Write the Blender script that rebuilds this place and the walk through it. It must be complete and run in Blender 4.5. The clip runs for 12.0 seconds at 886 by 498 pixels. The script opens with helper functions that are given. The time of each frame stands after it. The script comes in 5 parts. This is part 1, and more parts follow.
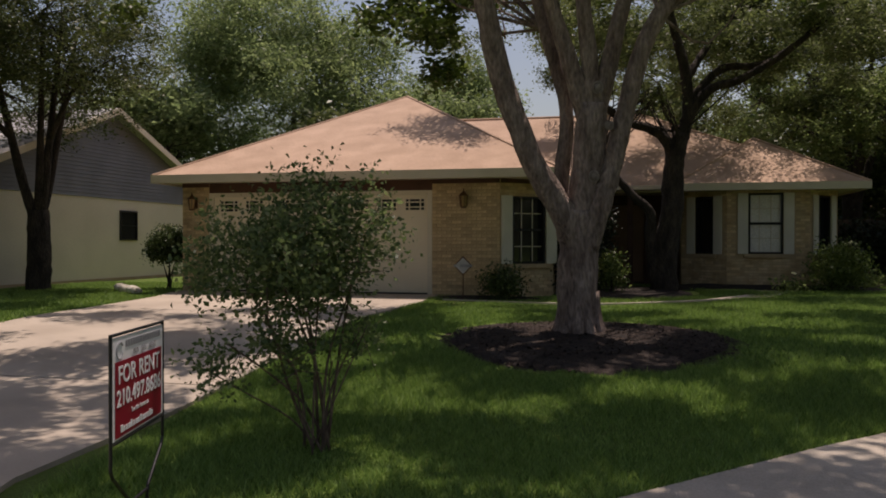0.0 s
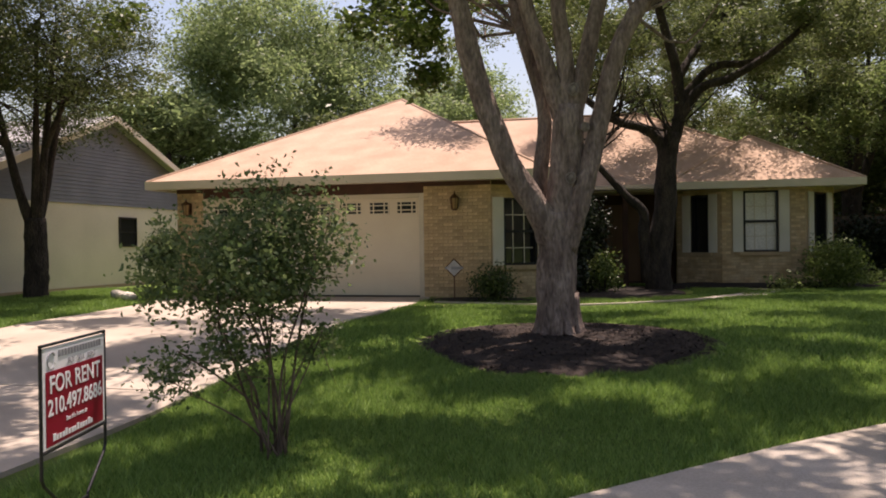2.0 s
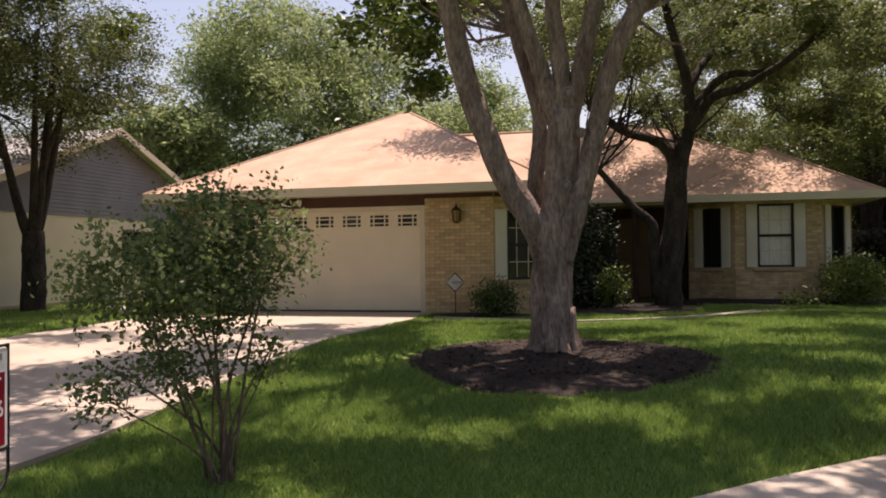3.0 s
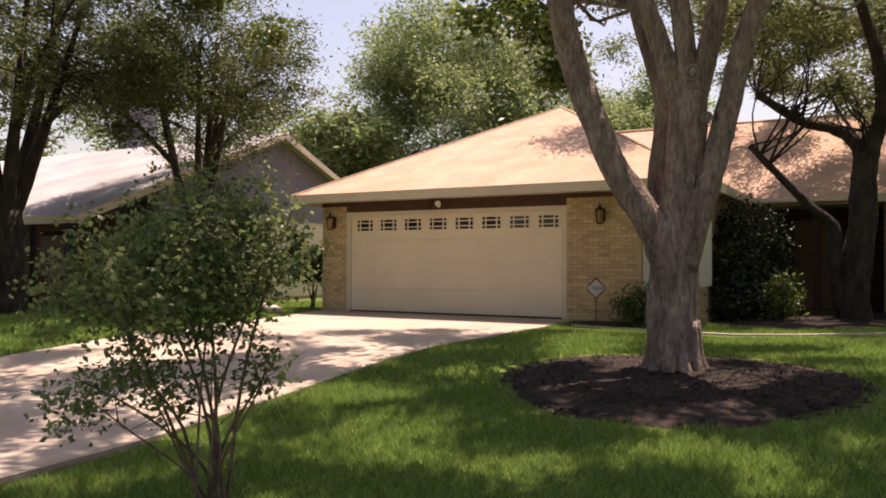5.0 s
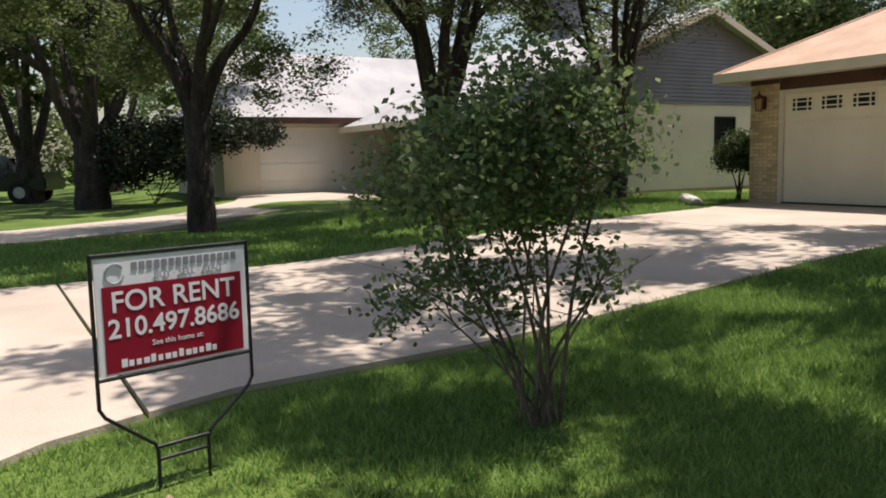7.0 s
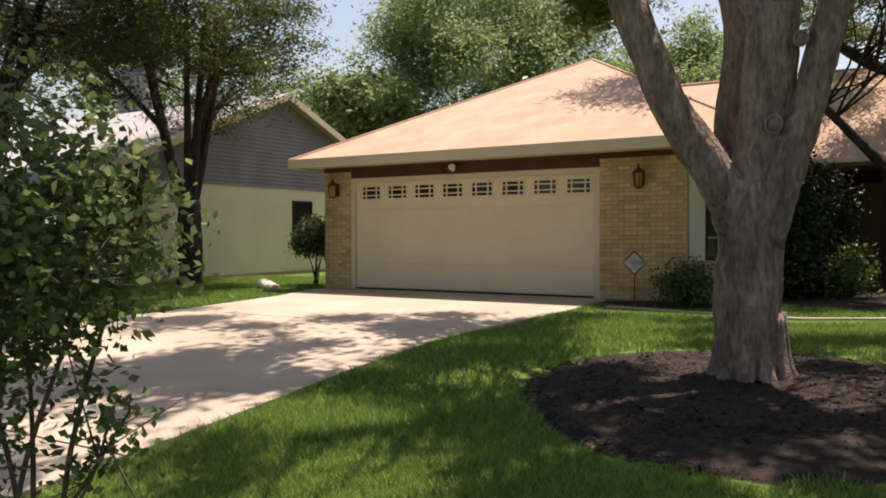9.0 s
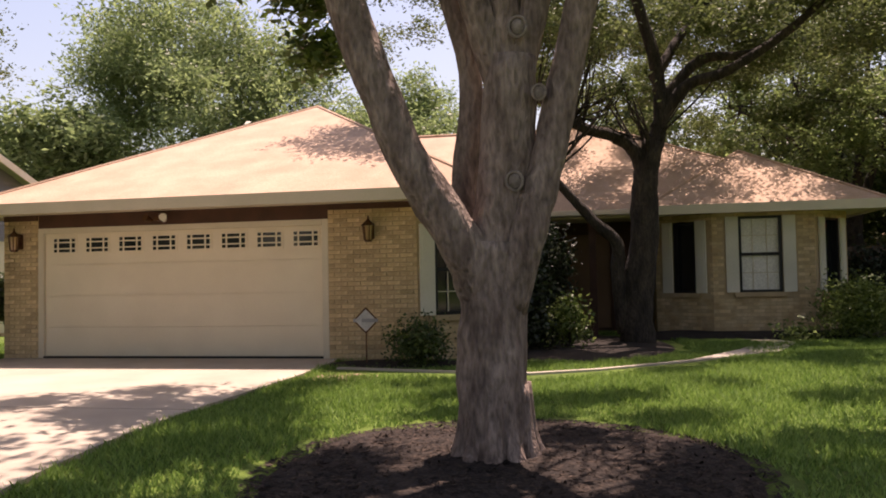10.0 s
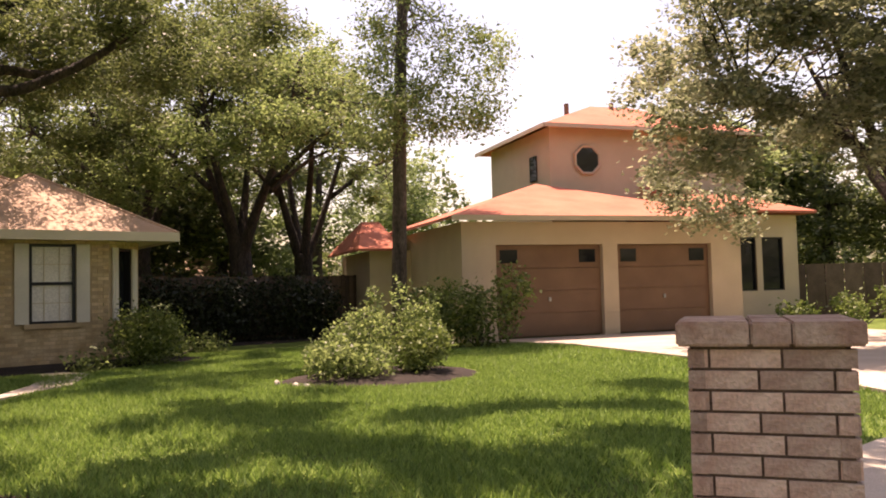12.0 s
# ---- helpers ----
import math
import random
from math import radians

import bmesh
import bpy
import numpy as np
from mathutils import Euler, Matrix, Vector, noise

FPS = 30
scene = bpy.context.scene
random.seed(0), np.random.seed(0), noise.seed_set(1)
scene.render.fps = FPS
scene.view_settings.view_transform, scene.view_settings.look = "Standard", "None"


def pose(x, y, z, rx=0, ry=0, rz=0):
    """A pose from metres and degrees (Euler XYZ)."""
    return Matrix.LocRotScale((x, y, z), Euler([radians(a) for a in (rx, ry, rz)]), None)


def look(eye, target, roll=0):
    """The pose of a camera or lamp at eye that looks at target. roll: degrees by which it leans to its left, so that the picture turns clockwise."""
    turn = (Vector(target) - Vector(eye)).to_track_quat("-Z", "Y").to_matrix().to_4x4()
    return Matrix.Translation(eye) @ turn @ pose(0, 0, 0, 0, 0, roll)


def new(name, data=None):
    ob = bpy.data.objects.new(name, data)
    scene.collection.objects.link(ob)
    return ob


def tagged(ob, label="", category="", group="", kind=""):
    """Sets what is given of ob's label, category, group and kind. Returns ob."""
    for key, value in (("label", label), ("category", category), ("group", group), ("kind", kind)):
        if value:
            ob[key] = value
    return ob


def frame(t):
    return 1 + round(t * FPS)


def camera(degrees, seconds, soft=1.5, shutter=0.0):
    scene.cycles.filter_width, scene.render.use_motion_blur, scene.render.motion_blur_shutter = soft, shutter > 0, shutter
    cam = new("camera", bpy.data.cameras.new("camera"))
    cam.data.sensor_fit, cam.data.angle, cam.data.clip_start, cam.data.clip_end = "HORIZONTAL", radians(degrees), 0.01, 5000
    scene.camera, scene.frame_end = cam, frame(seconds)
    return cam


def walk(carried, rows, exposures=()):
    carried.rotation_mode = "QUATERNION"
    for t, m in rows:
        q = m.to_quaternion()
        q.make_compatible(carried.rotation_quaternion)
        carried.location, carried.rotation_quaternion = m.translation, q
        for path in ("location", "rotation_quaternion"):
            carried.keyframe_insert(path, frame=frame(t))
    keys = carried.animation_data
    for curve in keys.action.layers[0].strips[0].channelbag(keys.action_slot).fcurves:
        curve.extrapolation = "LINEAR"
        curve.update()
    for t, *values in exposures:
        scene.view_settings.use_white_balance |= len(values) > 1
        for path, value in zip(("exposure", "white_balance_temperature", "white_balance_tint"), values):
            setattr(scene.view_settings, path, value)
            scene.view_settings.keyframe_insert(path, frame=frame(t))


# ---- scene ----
cam = camera(58.0, 12.0, soft=1.85)
PATH = [
    (0, (4.01, -15.623, 1.066), (3.539, -13.68, 1.052), 0.1),
    (0.5, (4.138, -15.723, 1.088), (3.663, -13.78, 1.069), 0.1),
    (1, (4.272, -15.725, 1.102), (3.787, -13.784, 1.079), -0.3),
    (1.5, (4.385, -15.723, 1.111), (3.893, -13.784, 1.088), -0.5),
    (2, (4.377, -15.572, 1.089), (3.881, -13.634, 1.078), -0.7),
    (2.5, (4.433, -15.326, 1.058), (3.916, -13.395, 1.066), -0.8),
    (4.5, (5.121, -14.205, 0.994), (4.361, -12.357, 1.077), 0.4),
    (5, (5.169, -13.974, 1.035), (4.196, -12.227, 1.074), 0.2),
    (5.5, (5.05, -13.736, 1.046), (3.78, -12.191, 0.998), 1.1),
    (6, (4.989, -13.464, 1.03), (3.465, -12.176, 0.892), 0.5),
    (6.5, (4.98, -13.228, 1.015), (3.245, -12.262, 0.783), -1.3),
    (8.5, (4.812, -12.596, 0.961), (3.462, -11.124, 0.856), -0.4),
    (9, (4.42, -12.28, 1.085), (3.393, -10.564, 1.046), -0.2),
    (9.5, (4.168, -11.866, 1.173), (3.447, -10.0, 1.2), -0.4),
    (10, (4.099, -11.476, 1.22), (3.701, -9.518, 1.291), -1.1),
    (10.5, (4.141, -11.262, 1.237), (4.085, -9.265, 1.337), -1.7),
    (11, (4.084, -11.228, 1.23), (4.431, -9.261, 1.345), -1.7),
    (11.5, (3.949, -11.257, 1.252), (4.745, -9.426, 1.365), -1.2),
    (12, (3.939, -11.342, 1.267), (5.138, -9.744, 1.367), -1.5),
]

EXPOSURES = [(0.0, -0.36, 7100, 24), (0.3, 0.19, 7100, 24), (1.0, 0.6, 7100, 24), (2.5, 0.57, 7250, 29), (5.0, 0.74, 7750, 33), (6.5, 0.43, 6450, 16), (8.5, 0.57, 7050, 17), (9.5, 0.65, 7350, 27), (10.5, 0.91, 7650, 36), (11.5, 1.04, 8150, 38), (12.0, 1.23, 8450, 39)]
walk(cam, [(t, look(eye, target, roll)) for t, eye, target, roll in PATH], EXPOSURES)

# ---- light ----
world = bpy.data.worlds.new("world")
scene.world = world
world.use_nodes = True
wn = world.node_tree.nodes
sky = wn.new("ShaderNodeTexSky")
sky.sky_type, sky.sun_disc = "NISHITA", False
sky.sun_elevation, sky.sun_rotation = radians(73), radians(12)
sky.air_density, sky.dust_density, sky.ozone_density = 1.35, 2.2, 1.0
world.node_tree.links.new(sky.outputs[0], wn["Background"].inputs[0])
wn["Background"].inputs[1].default_value = 0.11
sun = new("sun", bpy.data.lights.new("sun", "SUN"))
sun.data.energy, sun.data.angle, sun.data.color = 5.0, radians(0.55), (1.0, 0.95, 0.87)
sun.matrix_world = look((0.21 * 6, 6, 20.4), (0, 0, 0))


# ---- materials ----
def mat(name, a, b, scale=3.0, rough=0.8, bump=0.3, fine=60.0, metal=0.0, rnd="", spread=0.15, mid=0.5, stretch=(1, 1, 1), deep=0.02):
    """Two colours mixed by broad noise, fine grain in value and relief, and a spread by piece."""
    m = bpy.data.materials.new(name)
    m.use_nodes = True
    n, l = m.node_tree.nodes, m.node_tree.links
    bs = n["Principled BSDF"]
    bs.inputs["Roughness"].default_value, bs.inputs["Metallic"].default_value = rough, metal
    bs.inputs["Specular IOR Level"].default_value = 0.35
    tc, mp = n.new("ShaderNodeTexCoord"), n.new("ShaderNodeMapping")
    mp.inputs["Scale"].default_value = stretch
    l.new(tc.outputs["Object"], mp.inputs[0])
    big, small = n.new("ShaderNodeTexNoise"), n.new("ShaderNodeTexNoise")
    big.inputs["Scale"].default_value, small.inputs["Scale"].default_value = scale, fine
    big.inputs["Detail"].default_value, small.inputs["Detail"].default_value = 5, 3
    for t in (big, small):
        l.new(mp.outputs[0], t.inputs["Vector"])
    ramp = n.new("ShaderNodeValToRGB")
    ramp.color_ramp.elements[0].position, ramp.color_ramp.elements[1].position = mid - 0.17, mid + 0.17
    ramp.color_ramp.elements[0].color, ramp.color_ramp.elements[1].color = (*a, 1), (*b, 1)
    l.new(big.outputs["Fac"], ramp.inputs[0])
    hsv = n.new("ShaderNodeHueSaturation")
    l.new(ramp.outputs[0], hsv.inputs["Color"])
    val = n.new("ShaderNodeMapRange")
    val.inputs["From Min"].default_value, val.inputs["From Max"].default_value = 0.3, 0.7
    val.inputs["To Min"].default_value, val.inputs["To Max"].default_value = 1 - spread, 1 + spread
    l.new(small.outputs["Fac"], val.inputs["Value"])
    last = val.outputs[0]
    if rnd:
        src = n.new("ShaderNodeObjectInfo" if rnd == "object" else "ShaderNodeNewGeometry")
        r = n.new("ShaderNodeMapRange")
        r.inputs["To Min"].default_value, r.inputs["To Max"].default_value = 1 - 2 * spread, 1 + 2 * spread
        l.new(src.outputs["Random" if rnd == "object" else "Random Per Island"], r.inputs["Value"])
        mul = n.new("ShaderNodeMath")
        mul.operation = "MULTIPLY"
        l.new(last, mul.inputs[0]), l.new(r.outputs[0], mul.inputs[1])
        last = mul.outputs[0]
    l.new(last, hsv.inputs["Value"])
    l.new(hsv.outputs[0], bs.inputs["Base Color"])
    if bump:
        bp = n.new("ShaderNodeBump")
        bp.inputs["Strength"].default_value, bp.inputs["Distance"].default_value = bump, deep
        l.new(small.outputs["Fac"], bp.inputs["Height"])
        l.new(bp.outputs[0], bs.inputs["Normal"])
    return m


def leaf_mat(name, a, b, through_light=0.35, rough=0.45):
    """Leaves: a colour of its own for each, some light shining through."""
    m = bpy.data.materials.new(name)
    m.use_nodes = True
    n, l = m.node_tree.nodes, m.node_tree.links
    bs, out = n["Principled BSDF"], n["Material Output"]
    bs.inputs["Roughness"].default_value = rough
    bs.inputs["Specular IOR Level"].default_value = 0.4
    geo, ramp = n.new("ShaderNodeNewGeometry"), n.new("ShaderNodeValToRGB")
    ramp.color_ramp.elements[0].color, ramp.color_ramp.elements[1].color = (*a, 1), (*b, 1)
    l.new(geo.outputs["Random Per Island"], ramp.inputs[0])
    l.new(ramp.outputs[0], bs.inputs["Base Color"])
    tr, mix = n.new("ShaderNodeBsdfTranslucent"), n.new("ShaderNodeMixShader")
    l.new(ramp.outputs[0], tr.inputs["Color"])
    mix.inputs[0].default_value = through_light
    l.new(bs.outputs[0], mix.inputs[1]), l.new(tr.outputs[0], mix.inputs[2]), l.new(mix.outputs[0], out.inputs["Surface"])
    return m


def glass_mat(name, tint):
    m = bpy.data.materials.new(name)
    m.use_nodes = True
    bs = m.node_tree.nodes["Principled BSDF"]
    bs.inputs["Base Color"].default_value, bs.inputs["Roughness"].default_value = (*tint, 1), 0.06
    bs.inputs["Specular IOR Level"].default_value = 0.5
    return m


def bark_mat(name, a, b, scale=7.0, bump=0.9):
    """Furrowed bark: noise drawn out along the trunk."""
    m = mat(name, a, b, scale, 0.95, bump, 34.0, spread=0.4, stretch=(1, 1, 0.34), deep=0.05)
    return m


M = dict(
    dirt=mat("bare_dirt", (0.20, 0.14, 0.085), (0.30, 0.22, 0.14), 6, 1.0, 0.6, 50),
    dull_white=mat("weathered_plate", (0.36, 0.35, 0.36), (0.46, 0.45, 0.46), 8, 0.6, 0.05, 50),
    lawn=mat("lawn_soil", (0.06, 0.10, 0.014), (0.11, 0.165, 0.026), 1.3, 1.0, 0.6, 55, spread=0.3),
    soil=mat("dark_soil", (0.018, 0.014, 0.011), (0.035, 0.026, 0.02), 4, 1.0, 0.8, 40, spread=0.3),
    mulch=mat("mulch", (0.018, 0.012, 0.009), (0.05, 0.034, 0.025), 9, 0.95, 0.8, 40, rnd="island", spread=0.35),
    concrete=mat("driveway_concrete", (0.38, 0.315, 0.25), (0.48, 0.405, 0.325), 0.9, 0.9, 0.25, 90, spread=0.08),
    walk=mat("walk_concrete", (0.40, 0.34, 0.27), (0.52, 0.45, 0.37), 1.2, 0.9, 0.3, 80, spread=0.12),
    asphalt=mat("asphalt", (0.05, 0.05, 0.048), (0.07, 0.068, 0.065), 2, 0.95, 0.4, 120),
    shingle=mat("shingle_tan", (0.42, 0.285, 0.20), (0.52, 0.36, 0.26), 1.6, 0.95, 0.5, 40, spread=0.14),
    shingle_grey=mat("shingle_pale_grey", (0.31, 0.30, 0.295), (0.42, 0.405, 0.395), 0.8, 0.95, 0.6, 30, spread=0.16),
    shingle_red=mat("shingle_terracotta", (0.40, 0.125, 0.075), (0.50, 0.17, 0.105), 1.2, 0.95, 0.5, 45, spread=0.12),
    pale_door=mat("white_door_paint", (0.74, 0.70, 0.60), (0.80, 0.76, 0.67), 1.5, 0.55, 0.1, 70, spread=0.04),
    trim=mat("cream_trim_paint", (0.58, 0.51, 0.38), (0.64, 0.56, 0.43), 2, 0.6, 0.1, 60, spread=0.05),
    door=mat("cream_door_paint", (0.71, 0.61, 0.45), (0.76, 0.66, 0.49), 1.5, 0.55, 0.1, 70, spread=0.04),
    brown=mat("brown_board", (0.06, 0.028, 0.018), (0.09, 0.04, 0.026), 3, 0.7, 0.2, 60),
    mortar=mat("mortar", (0.40, 0.29, 0.17), (0.47, 0.35, 0.21), 4, 0.95, 0.4, 70),
    brick=mat("tan_brick", (0.45, 0.31, 0.165), (0.59, 0.45, 0.275), 5, 0.9, 0.4, 50, rnd="object", spread=0.11),
    brick_stuff=mat("tan_brick_joined", (0.45, 0.31, 0.165), (0.59, 0.45, 0.275), 5, 0.9, 0.4, 50, rnd="island", spread=0.11),
    brick_pink=mat("weathered_pink_brick", (0.46, 0.275, 0.195), (0.62, 0.45, 0.34), 9, 0.95, 0.6, 60, rnd="object", spread=0.14),
    mortar_dark=mat("dark_mortar", (0.13, 0.085, 0.06), (0.19, 0.13, 0.09), 9, 1.0, 0.5, 80),
    glass=glass_mat("dark_glass", (0.012, 0.014, 0.016)),
    blind=mat("window_blind", (0.66, 0.63, 0.56), (0.74, 0.71, 0.64), 3, 0.7, 0.1, 40),
    black=mat("black_metal", (0.012, 0.012, 0.013), (0.02, 0.02, 0.02), 6, 0.45, 0.1, 60, metal=0.3),
    bronze=mat("rusty_bronze", (0.09, 0.04, 0.02), (0.14, 0.07, 0.035), 12, 0.5, 0.2, 60, metal=0.6),
    lamp_glass=glass_mat("amber_lamp_glass", (0.35, 0.22, 0.10)),
    shutter=mat("pale_shutter", (0.60, 0.57, 0.47), (0.66, 0.62, 0.52), 2, 0.6, 0.1, 50, spread=0.05),
    siding=mat("grey_siding", (0.17, 0.175, 0.19), (0.21, 0.215, 0.23), 1.5, 0.7, 0.1, 50, spread=0.06),
    cream_wall=mat("cream_painted_wall", (0.62, 0.55, 0.42), (0.70, 0.62, 0.48), 0.8, 0.85, 0.3, 30, spread=0.06),
    stucco=mat("tan_stucco", (0.50, 0.40, 0.28), (0.58, 0.47, 0.33), 1.0, 0.9, 0.4, 60, spread=0.07),
    brown_door=mat("brown_door_paint", (0.17, 0.095, 0.055), (0.21, 0.12, 0.07), 1.2, 0.6, 0.1, 50, spread=0.05),
    fence=mat("fence_board", (0.10, 0.07, 0.05), (0.16, 0.11, 0.08), 3, 0.9, 0.3, 40, rnd="object"),
    bark=bark_mat("ash_bark", (0.15, 0.105, 0.085), (0.33, 0.25, 0.205)),
    bark_dark=bark_mat("oak_bark", (0.024, 0.019, 0.016), (0.065, 0.05, 0.039)),
    bark_tall=bark_mat("brown_bark", (0.06, 0.045, 0.036), (0.14, 0.105, 0.085)),
    stem=bark_mat("myrtle_bark", (0.09, 0.062, 0.045), (0.20, 0.14, 0.10), 14, 0.3),
    callus=mat("healed_wood", (0.19, 0.15, 0.125), (0.34, 0.28, 0.235), 14, 0.9, 0.5, 50),
    leaf_ash=leaf_mat("ash_leaf", (0.06, 0.10, 0.02), (0.15, 0.21, 0.045)),
    leaf_oak=leaf_mat("oak_leaf", (0.07, 0.10, 0.03), (0.20, 0.24, 0.085), 0.55),
    leaf_elm=leaf_mat("elm_leaf", (0.05, 0.075, 0.022), (0.15, 0.18, 0.06), 0.4),
    leaf_silver=leaf_mat("grey_green_oak_leaf", (0.12, 0.15, 0.07), (0.38, 0.39, 0.23), 0.6),
    leaf_light=leaf_mat("bright_leaf", (0.10, 0.155, 0.045), (0.29, 0.36, 0.13), 0.65),
    leaf_willow=leaf_mat("grey_green_leaf", (0.12, 0.175, 0.065), (0.31, 0.385, 0.16), 0.6),
    leaf_myrtle=leaf_mat("myrtle_leaf", (0.06, 0.105, 0.035), (0.25, 0.31, 0.12), 0.55),
    leaf_shrub=leaf_mat("shrub_leaf", (0.06, 0.10, 0.02), (0.22, 0.28, 0.08), 0.42),
    leaf_deep=leaf_mat("deep_green_leaf", (0.025, 0.045, 0.014), (0.10, 0.14, 0.04), 0.3),
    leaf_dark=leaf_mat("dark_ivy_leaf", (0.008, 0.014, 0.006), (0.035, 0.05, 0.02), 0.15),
    grass=leaf_mat("grass_blade", (0.085, 0.175, 0.028), (0.29, 0.42, 0.10), 0.42, 0.55),
    sign_red=mat("sign_crimson", (0.24, 0.008, 0.022), (0.27, 0.01, 0.028), 3, 0.4, 0.0, 50, spread=0.03),
    sign_white=mat("sign_white", (0.72, 0.72, 0.74), (0.78, 0.78, 0.80), 3, 0.4, 0.0, 50, spread=0.02),
    sign_grey=mat("sign_grey", (0.22, 0.22, 0.24), (0.26, 0.26, 0.28), 3, 0.5, 0.0, 50, spread=0.02),
    white=mat("white_enamel", (0.72, 0.70, 0.66), (0.8, 0.78, 0.74), 5, 0.5, 0.05, 60, spread=0.04),
    stone=mat("pale_edging_stone", (0.42, 0.38, 0.31), (0.58, 0.54, 0.46), 6, 0.95, 0.5, 40, rnd="object"),
    car=mat("black_car_paint", (0.010, 0.011, 0.014), (0.014, 0.015, 0.018), 3, 0.2, 0.0, 60),
    tyre=mat("tyre_rubber", (0.012, 0.012, 0.012), (0.02, 0.02, 0.02), 8, 0.9, 0.2, 60),
    steel=mat("wheel_steel", (0.30, 0.30, 0.31), (0.38, 0.38, 0.39), 6, 0.35, 0.05, 60, metal=0.9),
    blue=mat("blue_plastic", (0.012, 0.012, 0.10), (0.016, 0.016, 0.13), 6, 0.5, 0.0, 50),
    red=mat("hydrant_red", (0.22, 0.06, 0.05), (0.28, 0.08, 0.06), 6, 0.6, 0.1, 50),
)


# ---- building helpers ----
def thing(name, x, y, z, label, category, group="", kind="", turn=0.0):
    ob = new(name)
    ob.empty_display_size = 0.2
    ob.location, ob.rotation_euler = (x, y, z), (0, 0, radians(turn))
    return tagged(ob, label, category, group, kind)


def attach(ob, parent, local=False):
    ob.parent = parent
    if not local and parent.parent is None:
        ob.location = -parent.location
    return ob


def part(name, bm, material, parent, label="", local=False, smooth=False):
    """Links a bmesh as one mesh under a thing; its coordinates are the world's, or with local the thing's own."""
    me = bpy.data.meshes.new(name)
    bmesh.ops.recalc_face_normals(bm, faces=bm.faces)
    bm.to_mesh(me)
    bm.free()
    me.materials.append(material)
    if smooth:
        me.shade_smooth()
    ob = attach(new(name, me), parent, local)
    return tagged(ob, label)


def single(name, bm, material, label, category="", kind="", smooth=False):
    me = bpy.data.meshes.new(name)
    bmesh.ops.recalc_face_normals(bm, faces=bm.faces)
    bm.to_mesh(me)
    bm.free()
    me.materials.append(material)
    if smooth:
        me.shade_smooth()
    return tagged(new(name, me), label, category, "", kind)


def box(bm, x0, x1, y0, y1, z0, z1, bevel=0.0, m=None):
    vs = [bm.verts.new((x, y, z)) for x in (x0, x1) for y in (y0, y1) for z in (z0, z1)]
    fs = [bm.faces.new([vs[i] for i in q]) for q in ((0, 1, 3, 2), (4, 6, 7, 5), (0, 4, 5, 1), (2, 3, 7, 6), (0, 2, 6, 4), (1, 5, 7, 3))]
    if m is not None:
        bmesh.ops.transform(bm, matrix=m, verts=vs)
    if bevel:
        bmesh.ops.bevel(bm, geom=list({e for f in fs for e in f.edges}), offset=bevel, segments=2, affect="EDGES")
    return bm


def boxes(*rows, bevel=0.0):
    bm = bmesh.new()
    for r in rows:
        box(bm, *r, bevel=bevel)
    return bm


def slab(bm, pts, thick):
    """A flat polygon of 3D points, given thickness downwards."""
    top = [bm.verts.new(p) for p in pts]
    low = [bm.verts.new((p[0], p[1], p[2] - thick)) for p in pts]
    bm.faces.new(top), bm.faces.new(low[::-1])
    for i in range(len(pts)):
        j = (i + 1) % len(pts)
        bm.faces.new((top[i], low[i], low[j], top[j]))
    return bm


def along(ax, ay, bx, by):
    """The frame of a wall from a to b: x along it, y into the house (to the left of the way), z up."""
    d = math.hypot(bx - ax, by - ay)
    ux, uy = (bx - ax) / d, (by - ay) / d
    return Matrix(((ux, -uy, 0, ax), (uy, ux, 0, ay), (0, 0, 1, 0), (0, 0, 0, 1))), d


def smooth_line(pts, step=6):
    """A rounded line through points."""
    p = [Vector(q) for q in pts]
    p = [p[0] * 2 - p[1], *p, p[-1] * 2 - p[-2]]
    out = []
    for i in range(1, len(p) - 2):
        for k in range(step):
            s = k / step
            a, b, c, d = p[i - 1:i + 3]
            out.append(0.5 * ((2 * b) + (c - a) * s + (2 * a - 5 * b + 4 * c - d) * s * s + (3 * b - a - 3 * c + d) * s ** 3))
    return out + [p[-2]]


def tube(bm, pts, r0, r1, sides=8, step=5, rough=0.0, power=1.0, seed=0.0):
    """A tapered, slightly uneven limb along a rounded line."""
    line = smooth_line(pts, step) if step > 1 else [Vector(q) for q in pts]
    rings, n = [], len(line)
    for i, c in enumerate(line):
        way = (line[min(i + 1, n - 1)] - line[max(i - 1, 0)]).normalized()
        side = way.cross(Vector((0.31, 0.9, 0.13))).normalized()
        up = way.cross(side)
        r = r1 + (r0 - r1) * (1 - i / (n - 1)) ** power
        ring = []
        for k in range(sides):
            a = 2 * math.pi * k / sides
            d = side * math.cos(a) + up * math.sin(a)
            f = 1 + rough * noise.noise((c + d * r) * (0.9 / max(r, 0.02)) + Vector((seed, 0, 0)))
            ring.append(bm.verts.new(c + d * r * f))
        rings.append(ring)
    for a, b in zip(rings, rings[1:]):
        for k in range(sides):
            bm.faces.new((a[k], a[(k + 1) % sides], b[(k + 1) % sides], b[k]))
    bm.faces.new(rings[0][::-1]), bm.faces.new(rings[-1])
    return bm


